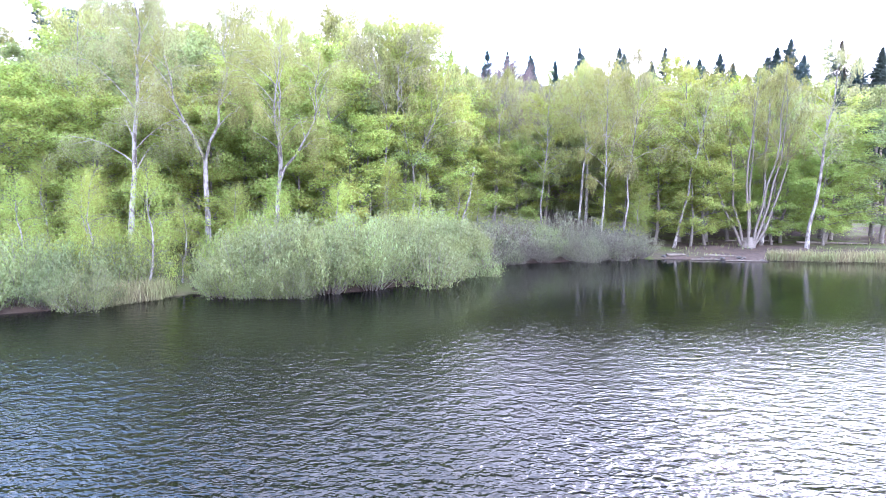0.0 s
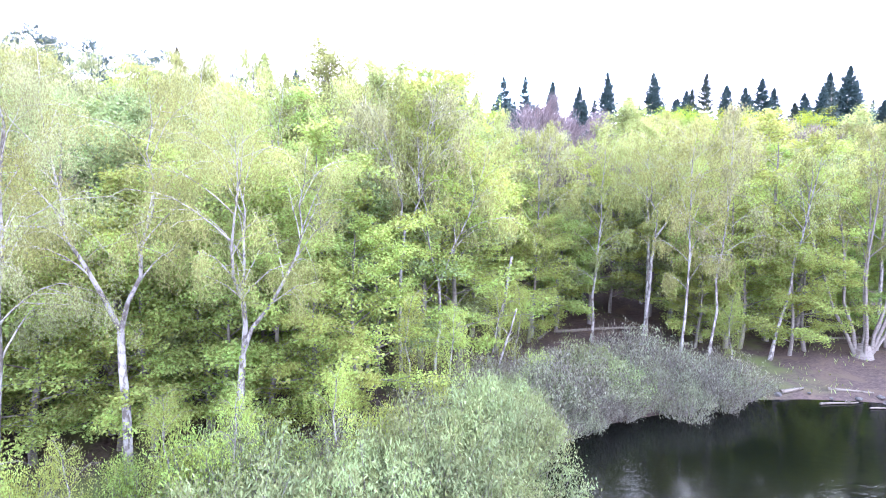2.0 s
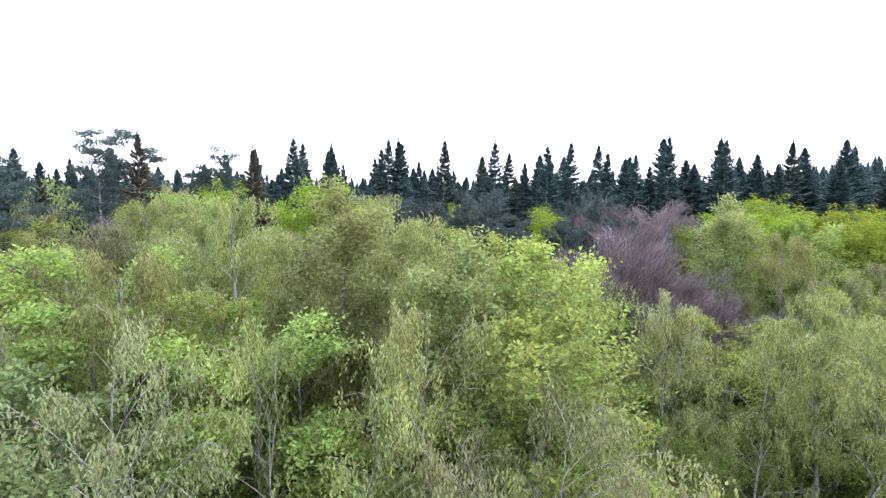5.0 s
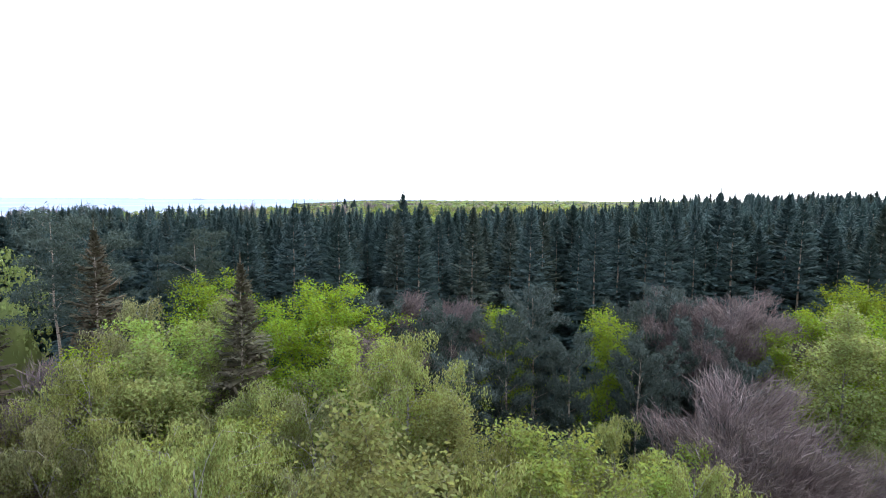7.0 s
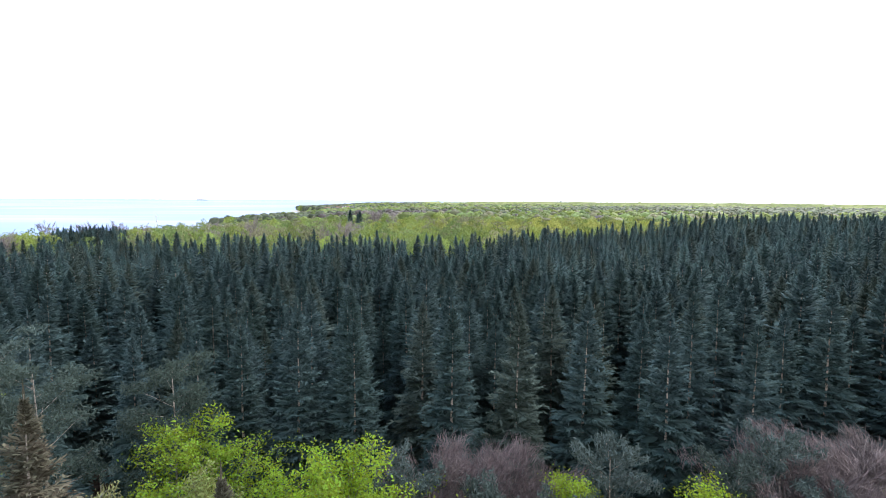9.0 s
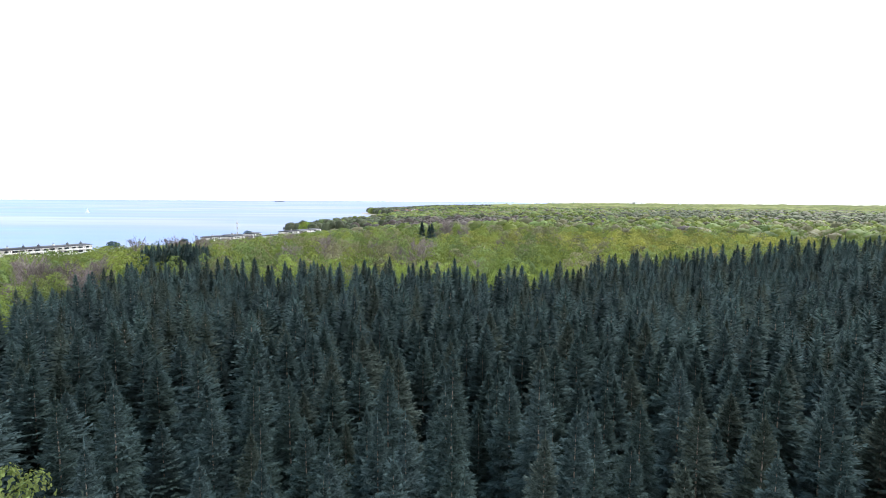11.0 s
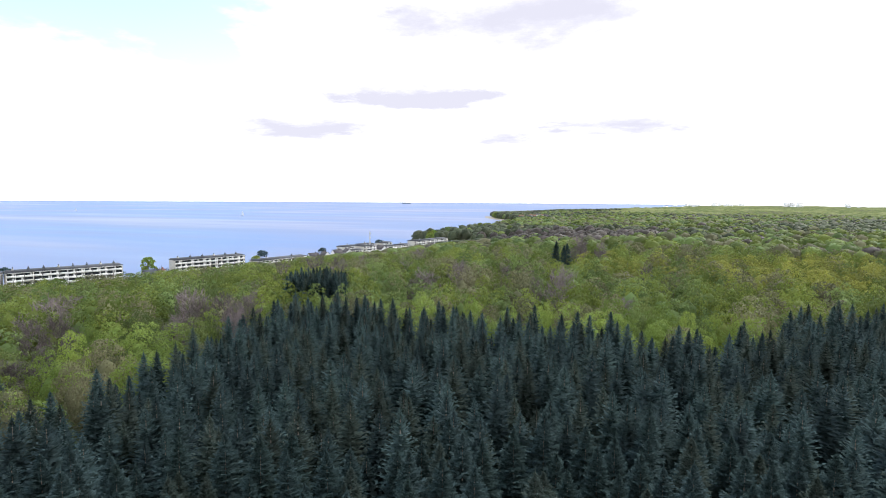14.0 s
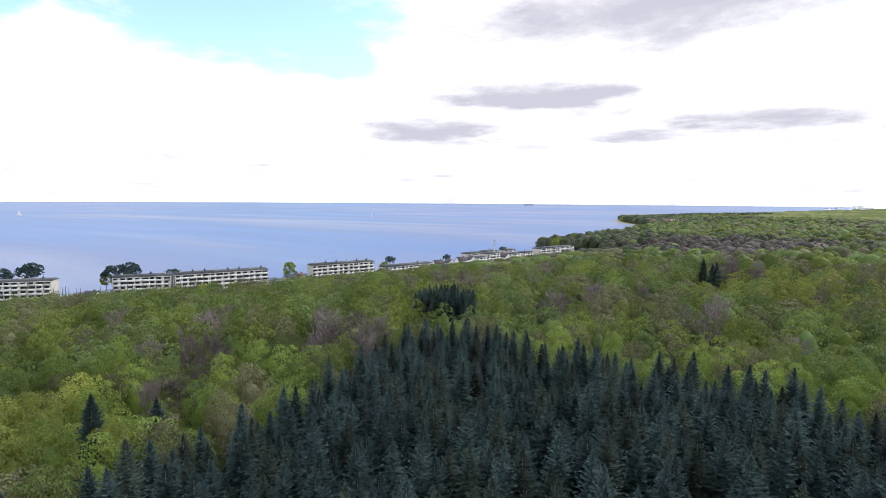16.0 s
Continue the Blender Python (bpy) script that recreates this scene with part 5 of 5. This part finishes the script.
def dome(seed, leaves):
    r_ = np.random.default_rng(seed)
    g_ = Geo()
    ring, sides = [(1.0, 0.30), (0.96, 0.62), (0.66, 0.90)], 7
    pts = []
    for rr, zz_ in ring:
        for q in range(sides):
            a = q * 6.283 / sides + zz_ * 2
            e = r_.uniform(0.82, 1.15)
            pts.append((math.cos(a) * rr * 6.6 * e, math.sin(a) * rr * 6.6 * e, zz_ * 19.0 * r_.uniform(0.94, 1.05)))
    pts.append((0, 0, 19.6))
    quads, tris = [], []
    for a in range(2):
        for q in range(sides):
            quads.append((a * sides + q, a * sides + (q + 1) % sides, (a + 1) * sides + (q + 1) % sides, (a + 1) * sides + q))
    for q in range(sides):
        tris.append((2 * sides + q, 2 * sides + (q + 1) % sides, 3 * sides))
    g_.add(pts, tris, quads)
    if leaves:
        a, e = r_.uniform(0, 6.28, leaves), np.arcsin(r_.uniform(0.05, 1, leaves))
        dd = np.stack([np.cos(a) * np.cos(e), np.sin(a) * np.cos(e), np.sin(e)], -1)
        c = dd * np.array([6.9, 6.9, 10.5]) + np.array([0, 0, 9.0])
        nn = unit(dd + r_.normal(0, 0.5, (leaves, 3)))
        u = unit(np.cross(nn, r_.normal(0, 1, (leaves, 3))))
        k_ = 1.5 if leaves < 30 else 0.95
        g_.leaves(c, u * k_, np.cross(nn, u) * k_ * 0.7)
    return g_


LEAVES = [FOREST_GREEN, FOREST_BRIGHT, FOREST_OLIVE, FOREST_BARE, FOREST_YELLOW_SUNLIT, FOREST_DEEP_SHADED, FOREST_TWIGS]
WORDS = ["green-leaved beech crowns of the wide forest", "bright fresh-leaved beech crowns of the wide forest", "olive-brown crowns just coming into leaf", "purple-brown leafless crowns in the forest",
         "yellow-green young beech crowns, some coloured as sunlit canopy", "deep green crowns, partly darkened as under cloud shadow", "brown canopy of leafless woods"]
near_crowns, far_crowns, poles = [Geo() for _ in range(7)], [Geo() for _ in range(7)], Geo()
pole = Geo().tube([(0, 0, -0.3), (0, 0, 7), (0.2, 0, 12)], [0.28, 0.2, 0.08], 5)

# within about 150 m: full crowns
x, y = field(-330, 140, 60, 320, 7.4)
d = np.hypot(x + 28, y - 72)
ok = (d < 165) & in_sight(x, y) & ~in_spruces(x, y) & (y > 84) & ~((x > -46) & (y < 90)) & (coast_side(x, y) > 20)
x1, y1 = x[ok], y[ok]
# to 430 m: lighter crowns
x, y = field(-480, 420, 20, 560, 9.8)
d2 = np.hypot(x + 28, y - 72)
ok = (d2 >= 165) & (d2 < 430) & in_sight(x, y) & ~in_spruces(x, y) & (coast_side(x, y) > 30) & ~lots(x, y)
x2, y2 = x[ok], y[ok]
for xs_, ys_, bank, lv, ll, lm, sizes in ((x1, y1, near_crowns, 2700, 0.22, 22, (0.55, 1.0)), (x2, y2, far_crowns, 620, 0.38, 16, (0.6, 1.15))):
    k = species(xs_, ys_)
    zz, tn = ground_z(xs_, ys_), rng.uniform(0, 6.283, len(xs_))
    size = rng.uniform(*sizes, len(xs_))
    tall = rng.uniform(0.72, 1.16, len(xs_)) * coast_height(xs_, ys_)
    for s in range(5):
        for v in range(3):
            ids = np.where(k == s)[0][v::3]
            if not len(ids):
                continue
            if s == 3:
                _, _, t_c = bare_shape(220 + v, h=18, wide=0.26, twigs=lv, thick=0.2, long=0.8 if bank is near_crowns else 1.2)
                c_ = t_c.v[0].reshape(-1, 4, 3)
                mid_ = (c_[:, 0] + c_[:, 2])[:, None] / 2
                c_[:, [1, 3]] = mid_ + (c_[:, [1, 3]] - mid_) * (3.2 if bank is near_crowns else 6.0)
            else:
                _, _, t_c = broad_shape(210 + 5 * v + s, h=18.5, wide=5.8, leaves=lv, long=ll, clear=0.30, lumps=lm, rough=0.32)
                core = dome(240 + v, 0)
                t_c.join(core, np.diag([0.56, 0.56, 0.74, 1.0]))
            place_many(bank[s], t_c, xs_[ids], ys_[ids], zz[ids], tn[ids], size[ids], tall[ids])
    place_many(poles, pole, xs_, ys_, zz, tn, size)

# to 1500 m: low domes with a few leaf clumps
x, y = field(-650, 1700, 120, 2250, 12.5)
d3 = np.hypot(x + 28, y - 72)
ok = (d3 >= 430) & (d3 < np.where(coast_side(x, y) < 330, 2150, 1550)) & in_sight(x, y) & (coast_side(x, y) > 22) & ~lots(x, y) & (y > 0.28 * np.abs(x) - 60)
x, y = x[ok], y[ok]
k = species(x, y)
d3 = np.hypot(x + 28, y - 72)
# far bands get the darker leaf: painted cloud shadow mixed with deep green woods
cloud_dim = smooth01((wave_noise(x, y, 190.0) + 0.5) / 0.9) * smooth01((d3 - 480) / 200)
k = np.where((k < 3) & (rng.uniform(0, 1, len(x)) < 0.85 * cloud_dim), 5, np.where(k == 3, 6, k))
for s in range(7):
    for v in range(4):
        for lo, hi, lv in ((400, 800, 60), (800, 2300, 10)):
            ids = np.where((k == s) & (d3 >= lo) & (d3 < hi))[0][v::4]
            if len(ids):
                place_many(far_crowns[s], dome(300 + v, lv), x[ids], y[ids], ground_z(x[ids], y[ids]), rng.uniform(0, 6.283, len(ids)), rng.uniform(0.9, 1.5, len(ids)), rng.uniform(0.8, 1.14, len(ids)) * coast_height(x[ids], y[ids]))
for s in range(7):
    if near_crowns[s].n:
        whole("forest_crowns", near_crowns[s], LEAVES[s], WORDS[s], "forest", kind="stuff")
    if far_crowns[s].n:
        whole("distant_forest", far_crowns[s], LEAVES[s], WORDS[s] + ", far off", "forest", kind="stuff")
whole("forest_stems", poles, GREY_BARK, "grey beech stems under the crowns", "forest", kind="stuff", smooth=True)

# beyond: the canopy as one uneven sheet to the horizon
n = Nodes("far_canopy")
wc = n.coords((1, 1, 0.3), True)
a_, b_ = n.noise(wc, 0.06, 3, 0.6), n.noise(wc, 0.0035, 4, 0.6)
cc = n.mix(n.ramp(a_, 0.35, 0.65), (0.095, 0.130, 0.040), (0.165, 0.185, 0.060))
cc = n.mix(n.ramp(b_, 0.48, 0.62), cc, (0.220, 0.235, 0.095))
cc = n.mix(n.ramp(b_, 0.30, 0.44, 1, 0), cc, (0.095, 0.085, 0.065))
CANOPY = n.finish(n.principled(cc, 0.9, n.bump(a_, 1.0, 6.0), spec=0.1))
rr = np.geomspace(1480, 4900, 150)
aa = np.radians(np.arange(-58, 86, 0.33))
R_, A_ = np.meshgrid(rr, aa, indexing="ij")
X, Y = -28 - R_ * np.sin(A_), 72 + R_ * np.cos(A_)
keep_land = np.clip((coast_side(X, Y) - 15) / 40, 0, 1)
bumps = 3.0 * np.sin(X / 7.3 + 2 * np.sin(Y / 23.0)) * np.cos(Y / 17.0 + X / 31.0) + rng.normal(0, 1.8, X.shape) + 4.0 * wave_noise(X, Y, 160.0)
Z = ground_z(X, Y) - 2 + keep_land * (16 + bumps) * np.clip((R_ - 1480) / 60 + 0.4, 0, 1) * (1 - 0.45 * np.clip((R_ - 2400) / 2500, 0, 1))
i, j = np.meshgrid(np.arange(len(rr) - 1), np.arange(len(aa) - 1), indexing="ij")
w_ = len(aa)
qd = np.stack([i * w_ + j, i * w_ + j + 1, (i + 1) * w_ + j + 1, (i + 1) * w_ + j], -1).reshape(-1, 4)
ok = keep_land.ravel()[qd].max(1) > 0
whole("far_woods", Geo().add(np.stack([X, Y, Z], -1), quads=qd[ok]), CANOPY, "unbroken spring forest canopy reaching to the horizon", "forest", kind="stuff", smooth=True)


# ---------- the coast: flats, houses, mast, boats ----------
def boxed(lo, hi):
    return Geo().box(lo, hi)


def apartment_block(x0, y0, x1, y1, storeys, depth=11.0, chimneys=8, label="long white apartment block with balcony bands and dark windows", z=None):
    """Length along local x, facade towards local -y."""
    length = math.hypot(x1 - x0, y1 - y0)
    turn_ = math.degrees(math.atan2(y1 - y0, x1 - x0))
    base = gz((x0 + x1) / 2, (y0 + y1) / 2) if z is None else z
    ob = thing("apartment_block", label, "building", "flats on the coast", at=placed(x0, y0, base, turn_))
    st = 2.85
    h = storeys * st
    # wall set back behind the balconies, painted dark for the shade in there
    part("wall", boxed((0.3, 0.9, -2), (length - 0.3, depth, h)), SHADED_WALL, ob, "recessed facade coloured dark as in shade")
    for a in (0, length - 0.35):
        part("end_wall", boxed((a, -0.2, -2), (a + 0.35, depth + 0.2, h + 0.1)), BEIGE_WALL, ob, "plain beige end wall")
    roof = part("roof", Geo().box((-0.3, -0.3, h + 0.02), (length + 0.3, depth + 0.5, h + 0.45)).box((0.6, 1.6, h + 0.45), (length - 0.6, depth - 1.0, h + 1.0)), ROOF_FELT, ob)
    for a in range(chimneys):
        cx = length * (a + 0.5) / chimneys
        stack = part("chimney", boxed((cx - 0.6, depth * 0.5, h + 1.0), (cx + 0.6, depth * 0.5 + 1.2, h + 2.1)), ROOF_FELT, roof)
        stack.data.materials[0] = BEIGE_WALL if a % 3 == 0 else ROOF_FELT
        part("vent", Geo().tube([(cx, depth * 0.5 + 0.6, h + 2.1), (cx, depth * 0.5 + 0.6, h + 2.6), (cx, depth * 0.5 + 0.6, h + 2.7), (cx, depth * 0.5 + 0.6, h + 3.0)], [0.22, 0.22, 0.42, 0.08], 8, cap=True), ROOF_FELT, roof)
    bays = max(4, int(length / 4.2))
    wide = length / bays
    glass = Geo().box((0.15, 0.80, 0.70), (wide - 0.9, 0.93, 2.45)).mesh("window", WINDOW)
    panel = Geo().box((wide - 1.5, 0.60, 0.1), (wide - 0.5, 0.92, st - 0.15)).mesh("panel", WHITE_PAINT)
    pick = random.Random(int(length * 10))
    for s in range(storeys):
        part("balcony_slab", boxed((0.36, -0.25, s * st - 0.12), (length - 0.36, 0.92, s * st + 0.1)), WHITE_PAINT, ob)
        for b in range(bays):
            a0, a1 = max(0.36, b * wide + 0.12), min(length - 0.36, (b + 1) * wide - 0.12)
            high = pick.choice((1.15, 1.25, 1.25, 1.35))
            part("parapet", boxed((a0, -0.30, s * st - 0.1), (a1, -0.18, s * st + high)), WHITE_PAINT if pick.random() < 0.9 else BEIGE_WALL, ob)
            w_ob = new("window", glass)
            w_ob.parent = ob
            w_ob.location = (b * wide + 0.3, 0, s * st)
            if pick.random() < 0.75:
                p_ob = new("panel", panel)
                p_ob.parent = ob
                p_ob.location = (b * wide, 0, s * st)
    for b in range(1, bays, 2):
        part("partition", boxed((b * wide - 0.11, -0.36, 0), (b * wide + 0.11, 0.95, h)), WHITE_PAINT, ob)
    part("eaves_band", boxed((0.2, -0.36, h - 0.3), (length - 0.2, 0.95, h - 0.02)), WHITE_PAINT, ob)
    return ob


# the facades look inland; each block is given from its northern to its southern end, seen from the wood
apartment_block(-468, 172, -424, 221, 5, chimneys=5)
apartment_block(-397, 245, -376, 272, 5, chimneys=4)
apartment_block(-374, 274, -347, 329, 5, chimneys=8)
apartment_block(-338, 364, -317, 414, 5, chimneys=6)
apartment_block(-313, 424, -298, 474, 3, chimneys=2, label="lower white terrace of flats among trees")
apartment_block(-262, 640, -243, 704, 4, chimneys=2, label="white flats with a long flat roof, far along the shore")

SMALL = "low white block of flats with a flat dark roof"
for x0, y0, x1, y1, st_, dp in ((-288, 533, -283, 551, 3, 10), (-283, 553, -278, 572, 4, 12), (-276, 590, -271, 609, 3, 11), (-303, 548, -298, 569, 4, 11), (-299, 580, -294, 600, 4, 11), (-270, 614, -266, 632, 3, 10), (-288, 606, -284, 624, 4, 10)):
    apartment_block(x0, y0, x1, y1, st_, depth=dp, chimneys=1, label=SMALL)


def gabled_house(x, y, w, d, h, turn_, wall, roof_mat, label):
    base = gz(x, y)
    ob = thing("house", label, "house", "houses on the coast", at=placed(x, y, base, turn_))
    body = Geo().box((-w / 2, -d / 2, -1.5), (w / 2, d / 2, h))
    r_h = d * 0.42
    for sx_ in (-1, 1):
        e = sx_ * w / 2
        body.add([(e, -d / 2, h), (e, d / 2, h), (e, 0, h + r_h)], tris=[(0, 1, 2)])
    part("wall", body, wall, ob)
    for s in (-1, 1):
        g_ = Geo()
        lo_, hi_ = (s * (d / 2 + 0.4), h - 0.25), (0, h + r_h + 0.1)
        v = []
        for xx in (-w / 2 - 0.3, w / 2 + 0.3):
            for t_ in (0, 0.22):
                v += [(xx, lo_[0], lo_[1] + t_), (xx, hi_[0], hi_[1] + t_)]
        g_.add(v, quads=[(0, 1, 5, 4), (2, 6, 7, 3), (0, 4, 6, 2), (1, 3, 7, 5), (0, 2, 3, 1), (4, 5, 7, 6)])
        part("roof_slope", g_, roof_mat, ob)
    part("chimney", boxed((w * 0.2, -0.4, h + r_h * 0.5), (w * 0.2 + 0.8, 0.4, h + r_h + 1.1)), roof_mat, ob)
    for q in range(max(2, int(w / 3))):
        for fl in range(int(h // 2.8)):
            px = -w / 2 + (q + 0.5) * w / max(2, int(w / 3))
            part("window", boxed((px - 0.6, -d / 2 - 0.05, fl * 2.8 + 0.9), (px + 0.6, -d / 2 + 0.05, fl * 2.8 + 2.2)), WINDOW, ob)
    for fl in range(int(h // 2.8)):
        part("window", boxed((w / 2 - 0.05, -0.7, fl * 2.8 + 0.9), (w / 2 + 0.05, 0.7, fl * 2.8 + 2.2)), WINDOW, ob)
    return ob


HOUSE = "white seaside house with a dark gabled roof"
for x, y, w, d, h, t_, wall, roof_mat, lab in (
        (-396, 232, 8, 7, 4.5, 30, WHITE_PAINT, ROOF_TILE, "small white house with a dark gabled roof"),
        (-341, 346, 10, 8, 6, 60, WHITE_PAINT, ROOF_FELT, HOUSE), (-336, 352, 9, 8, 6, 150, BEIGE_WALL, ROOF_RED, "beige house with a red tiled gable roof"),
        (-300, 486, 9, 8, 7, 55, WHITE_PAINT, ROOF_TILE, HOUSE), (-296, 500, 9, 8, 7, 150, WHITE_PAINT, ROOF_TILE, HOUSE), (-291, 513, 9, 8, 8, 60, WHITE_PAINT, ROOF_TILE, HOUSE),
        (-287, 526, 8, 8, 8, 150, WHITE_PAINT, ROOF_TILE, HOUSE), 
        (-277, 580, 12, 9, 7, 160, WHITE_PAINT, ROOF_TILE, HOUSE)):
    gabled_house(x, y, w, d, h, t_, wall, roof_mat, lab)
# the cluster of houses by the headland
rng = np.random.default_rng(400)
for q in range(16):
    x = -300 + rng.uniform(-25, 70)
    y = 1480 + rng.uniform(-40, 90)
    x = max(x, float(np.interp(y, COAST_Y, COAST_X)) + 28)
    gabled_house(x, y, rng.uniform(12, 18), 10, rng.uniform(14, 19), rng.uniform(0, 180), WHITE_PAINT if q % 3 else BEIGE_WALL, ROOF_RED if q % 2 else ROOF_TILE, "house with a tiled gable roof by the bay")

# radio mast: three-legged lattice
g = Geo()
mz = gz(-283, 560)
H_ = 27.0
legs = [(math.cos(a), math.sin(a)) for a in (0.3, 2.4, 4.5)]
ob = thing("radio_mast", "slender lattice radio mast above the coast houses", "mast", at=placed(-283, 566, mz))
for a, b in legs:
    part("mast_leg", Geo().tube([(a * 0.9, b * 0.9, -1), (a * 0.35, b * 0.35, H_)], [0.14, 0.09], 5), METAL_WHITE, ob)
for s in range(20):
    f0, f1 = s / 20, (s + 1) / 20
    for q in range(3):
        (a, b), (c, d_) = legs[q], legs[(q + 1) % 3]
        r0_, r1_ = 0.9 - 0.55 * f0, 0.9 - 0.55 * f1
        part("brace", Geo().tube([(a * r0_, b * r0_, f0 * H_), (c * r1_, d_ * r1_, f1 * H_)], [0.06, 0.06], 3), METAL_WHITE, ob)
for hz in (14, 19, 23.5):
    part("antenna", Geo().box((-0.9, 0.5, hz), (0.9, 0.9, hz + 2.0)), METAL_WHITE, ob)


def sailing_boat(x, y, turn_, size):
    ob = thing("sailing_boat", "white sailing boat out on the sea", "boat", "sailing boats", at=placed(x, y, SEA_Z + float(far_rise(x, y)), turn_, size))
    hull = Geo()
    sec = []
    for s in np.linspace(0, 1, 7):
        wd = 1.6 * math.sin(0.25 + s * 2.6) + 0.05
        sec.append([(s * 10 - 5, -wd, 1.2), (s * 10 - 5, -wd * 0.6, 0.1), (s * 10 - 5, 0, -0.4), (s * 10 - 5, wd * 0.6, 0.1), (s * 10 - 5, wd, 1.2)])
    v = np.array(sec).reshape(-1, 3)
    qd_ = [(a * 5 + b, a * 5 + b + 1, (a + 1) * 5 + b + 1, (a + 1) * 5 + b) for a in range(6) for b in range(4)]
    deck = [(a * 5, (a + 1) * 5, (a + 1) * 5 + 4, a * 5 + 4) for a in range(6)]
    part("hull", hull.add(v, quads=qd_ + deck), HULL, ob)
    part("mast", Geo().tube([(0.5, 0, 1), (0.5, 0, 15)], [0.1, 0.06], 5), METAL_WHITE, ob)
    part("mainsail", Geo().add([(0.4, 0, 2.2), (-4.4, 0.5, 2.4), (-2.0, 0.6, 7), (0.4, 0, 14.6), (-1.2, 0.4, 10.5)], tris=[(0, 1, 2), (0, 2, 4), (0, 4, 3)]), SAIL, ob)
    part("jib", Geo().add([(4.8, 0, 1.5), (0.7, 0.4, 2.0), (0.6, 0, 12.5)], tris=[(0, 1, 2)]), SAIL, ob)


sailing_boat(-1310, 1583, 40, 1.15)
sailing_boat(-2300, 838, 70, 1.5)
sailing_boat(-2300, 1700, 20, 0.9)
sailing_boat(-2900, 1500, 10, 1.1)

ob = thing("cargo_ship", "distant dark cargo ship on the horizon", "ship", at=placed(-1830, 4220, SEA_Z + float(far_rise(-1830, 4220)), 25))
part("hull", Geo().add([(-35, -6, 5), (38, -5, 6), (44, 0, 7), (38, 5, 6), (-35, 6, 5), (-33, -5, -1), (36, -4, -1), (39, 0, -1), (36, 4, -1), (-33, 5, -1)],
                       quads=[(0, 1, 6, 5), (1, 2, 7, 6), (2, 3, 8, 7), (3, 4, 9, 8), (4, 0, 5, 9)], tris=[(0, 4, 1), (1, 4, 3), (1, 3, 2)]), HULL_DARK, ob)
part("bridge", Geo().box((-32, -5, 5), (-22, 5, 15)).box((-29, -2, 15), (-26, 2, 19)), WHITE_PAINT, ob)
for q in range(4):
    part("hatch", boxed((-18 + q * 13, -4, 5), (-8 + q * 13, 4, 8)), HULL_DARK, ob)

# sandy beach strip along the bay below the headland
yy = np.linspace(1230, 1950, 60)
cxs = np.interp(yy, COAST_Y, COAST_X)
v, q_ = [], []
for a, (yv, xv) in enumerate(zip(yy, cxs)):
    for off in (-4, 16, 34):
        v.append((xv + off, yv, max(SEA_Z + 0.15, gz(xv + off, yv) + 0.3) + (0.6 if off > 0 else 0)))
for a in range(59):
    for b in range(2):
        q_.append((a * 3 + b, a * 3 + b + 1, (a + 1) * 3 + b + 1, (a + 1) * 3 + b))
whole("beach", Geo().add(v, quads=q_), SAND, "pale sandy beach curving below the headland", "beach", kind="structure", smooth=True)

# pines and round trees that stand up in front of and behind the flats
shore_pine = tree("pine_tree", broad_shape(410, h=16, wide=6.0, leaves=900, long=0.6, clear=0.55, lumps=14), SPRUCE_BARK, SPRUCE_BARK, SPRUCE_LEAF, "dark spreading pine behind the coast flats", "tree", "pines on the coast",
                  placed(-478, 212, gz(-478, 212), 0, 1.2))
for x, y, s in ((-468, 226, 1.15), (-431, 262, 1.0), (-421, 268, 1.1), (-404, 290, 0.8), (-345, 470, 0.7), (-318, 530, 0.6), (-296, 615, 0.75)):
    copy_thing(shore_pine, placed(x, y, gz(x, y), x * 7 % 360, s))
shore_elm = tree("elm_tree", broad_shape(411, h=17, wide=4.6, leaves=900, long=0.55, clear=0.2), GREY_BARK, GREY_BARK, BEECH_LEAF, "bright green round tree beside the coast flats", "tree", "round trees on the coast",
                 placed(-350, 352, gz(-350, 352), 0, 1.15))
for x, y, s in ((-433, 258, 0.8), (-322, 434, 0.7), (-274, 720, 1.0), (-280, 738, 1.1), (-283, 760, 1.1)):
    copy_thing(shore_elm, placed(x, y, gz(x, y), x * 11 % 360, s))

# pale town blocks far along the coast
rng = np.random.default_rng(420)
for q in range(26):
    y = rng.uniform(4250, 4600)
    x = rng.uniform(250, 1500) if q % 3 else rng.uniform(200, 700)
    x = max(x, float(np.interp(y, COAST_Y, COAST_X)) + 40)
    w, h = rng.uniform(18, 45), rng.uniform(14, 34)
    ob = thing("town_block", "pale distant town block on the horizon", "building", "distant town", at=placed(x, y, gz(x, y), rng.uniform(0, 90)))
    part("wall", boxed((-w / 2, -8, -3), (w / 2, 8, h)), WHITE_PAINT, ob)
    part("roof", boxed((-w / 2 - 0.3, -8.3, h), (w / 2 + 0.3, 8.3, h + 1.2)), ROOF_FELT, ob)
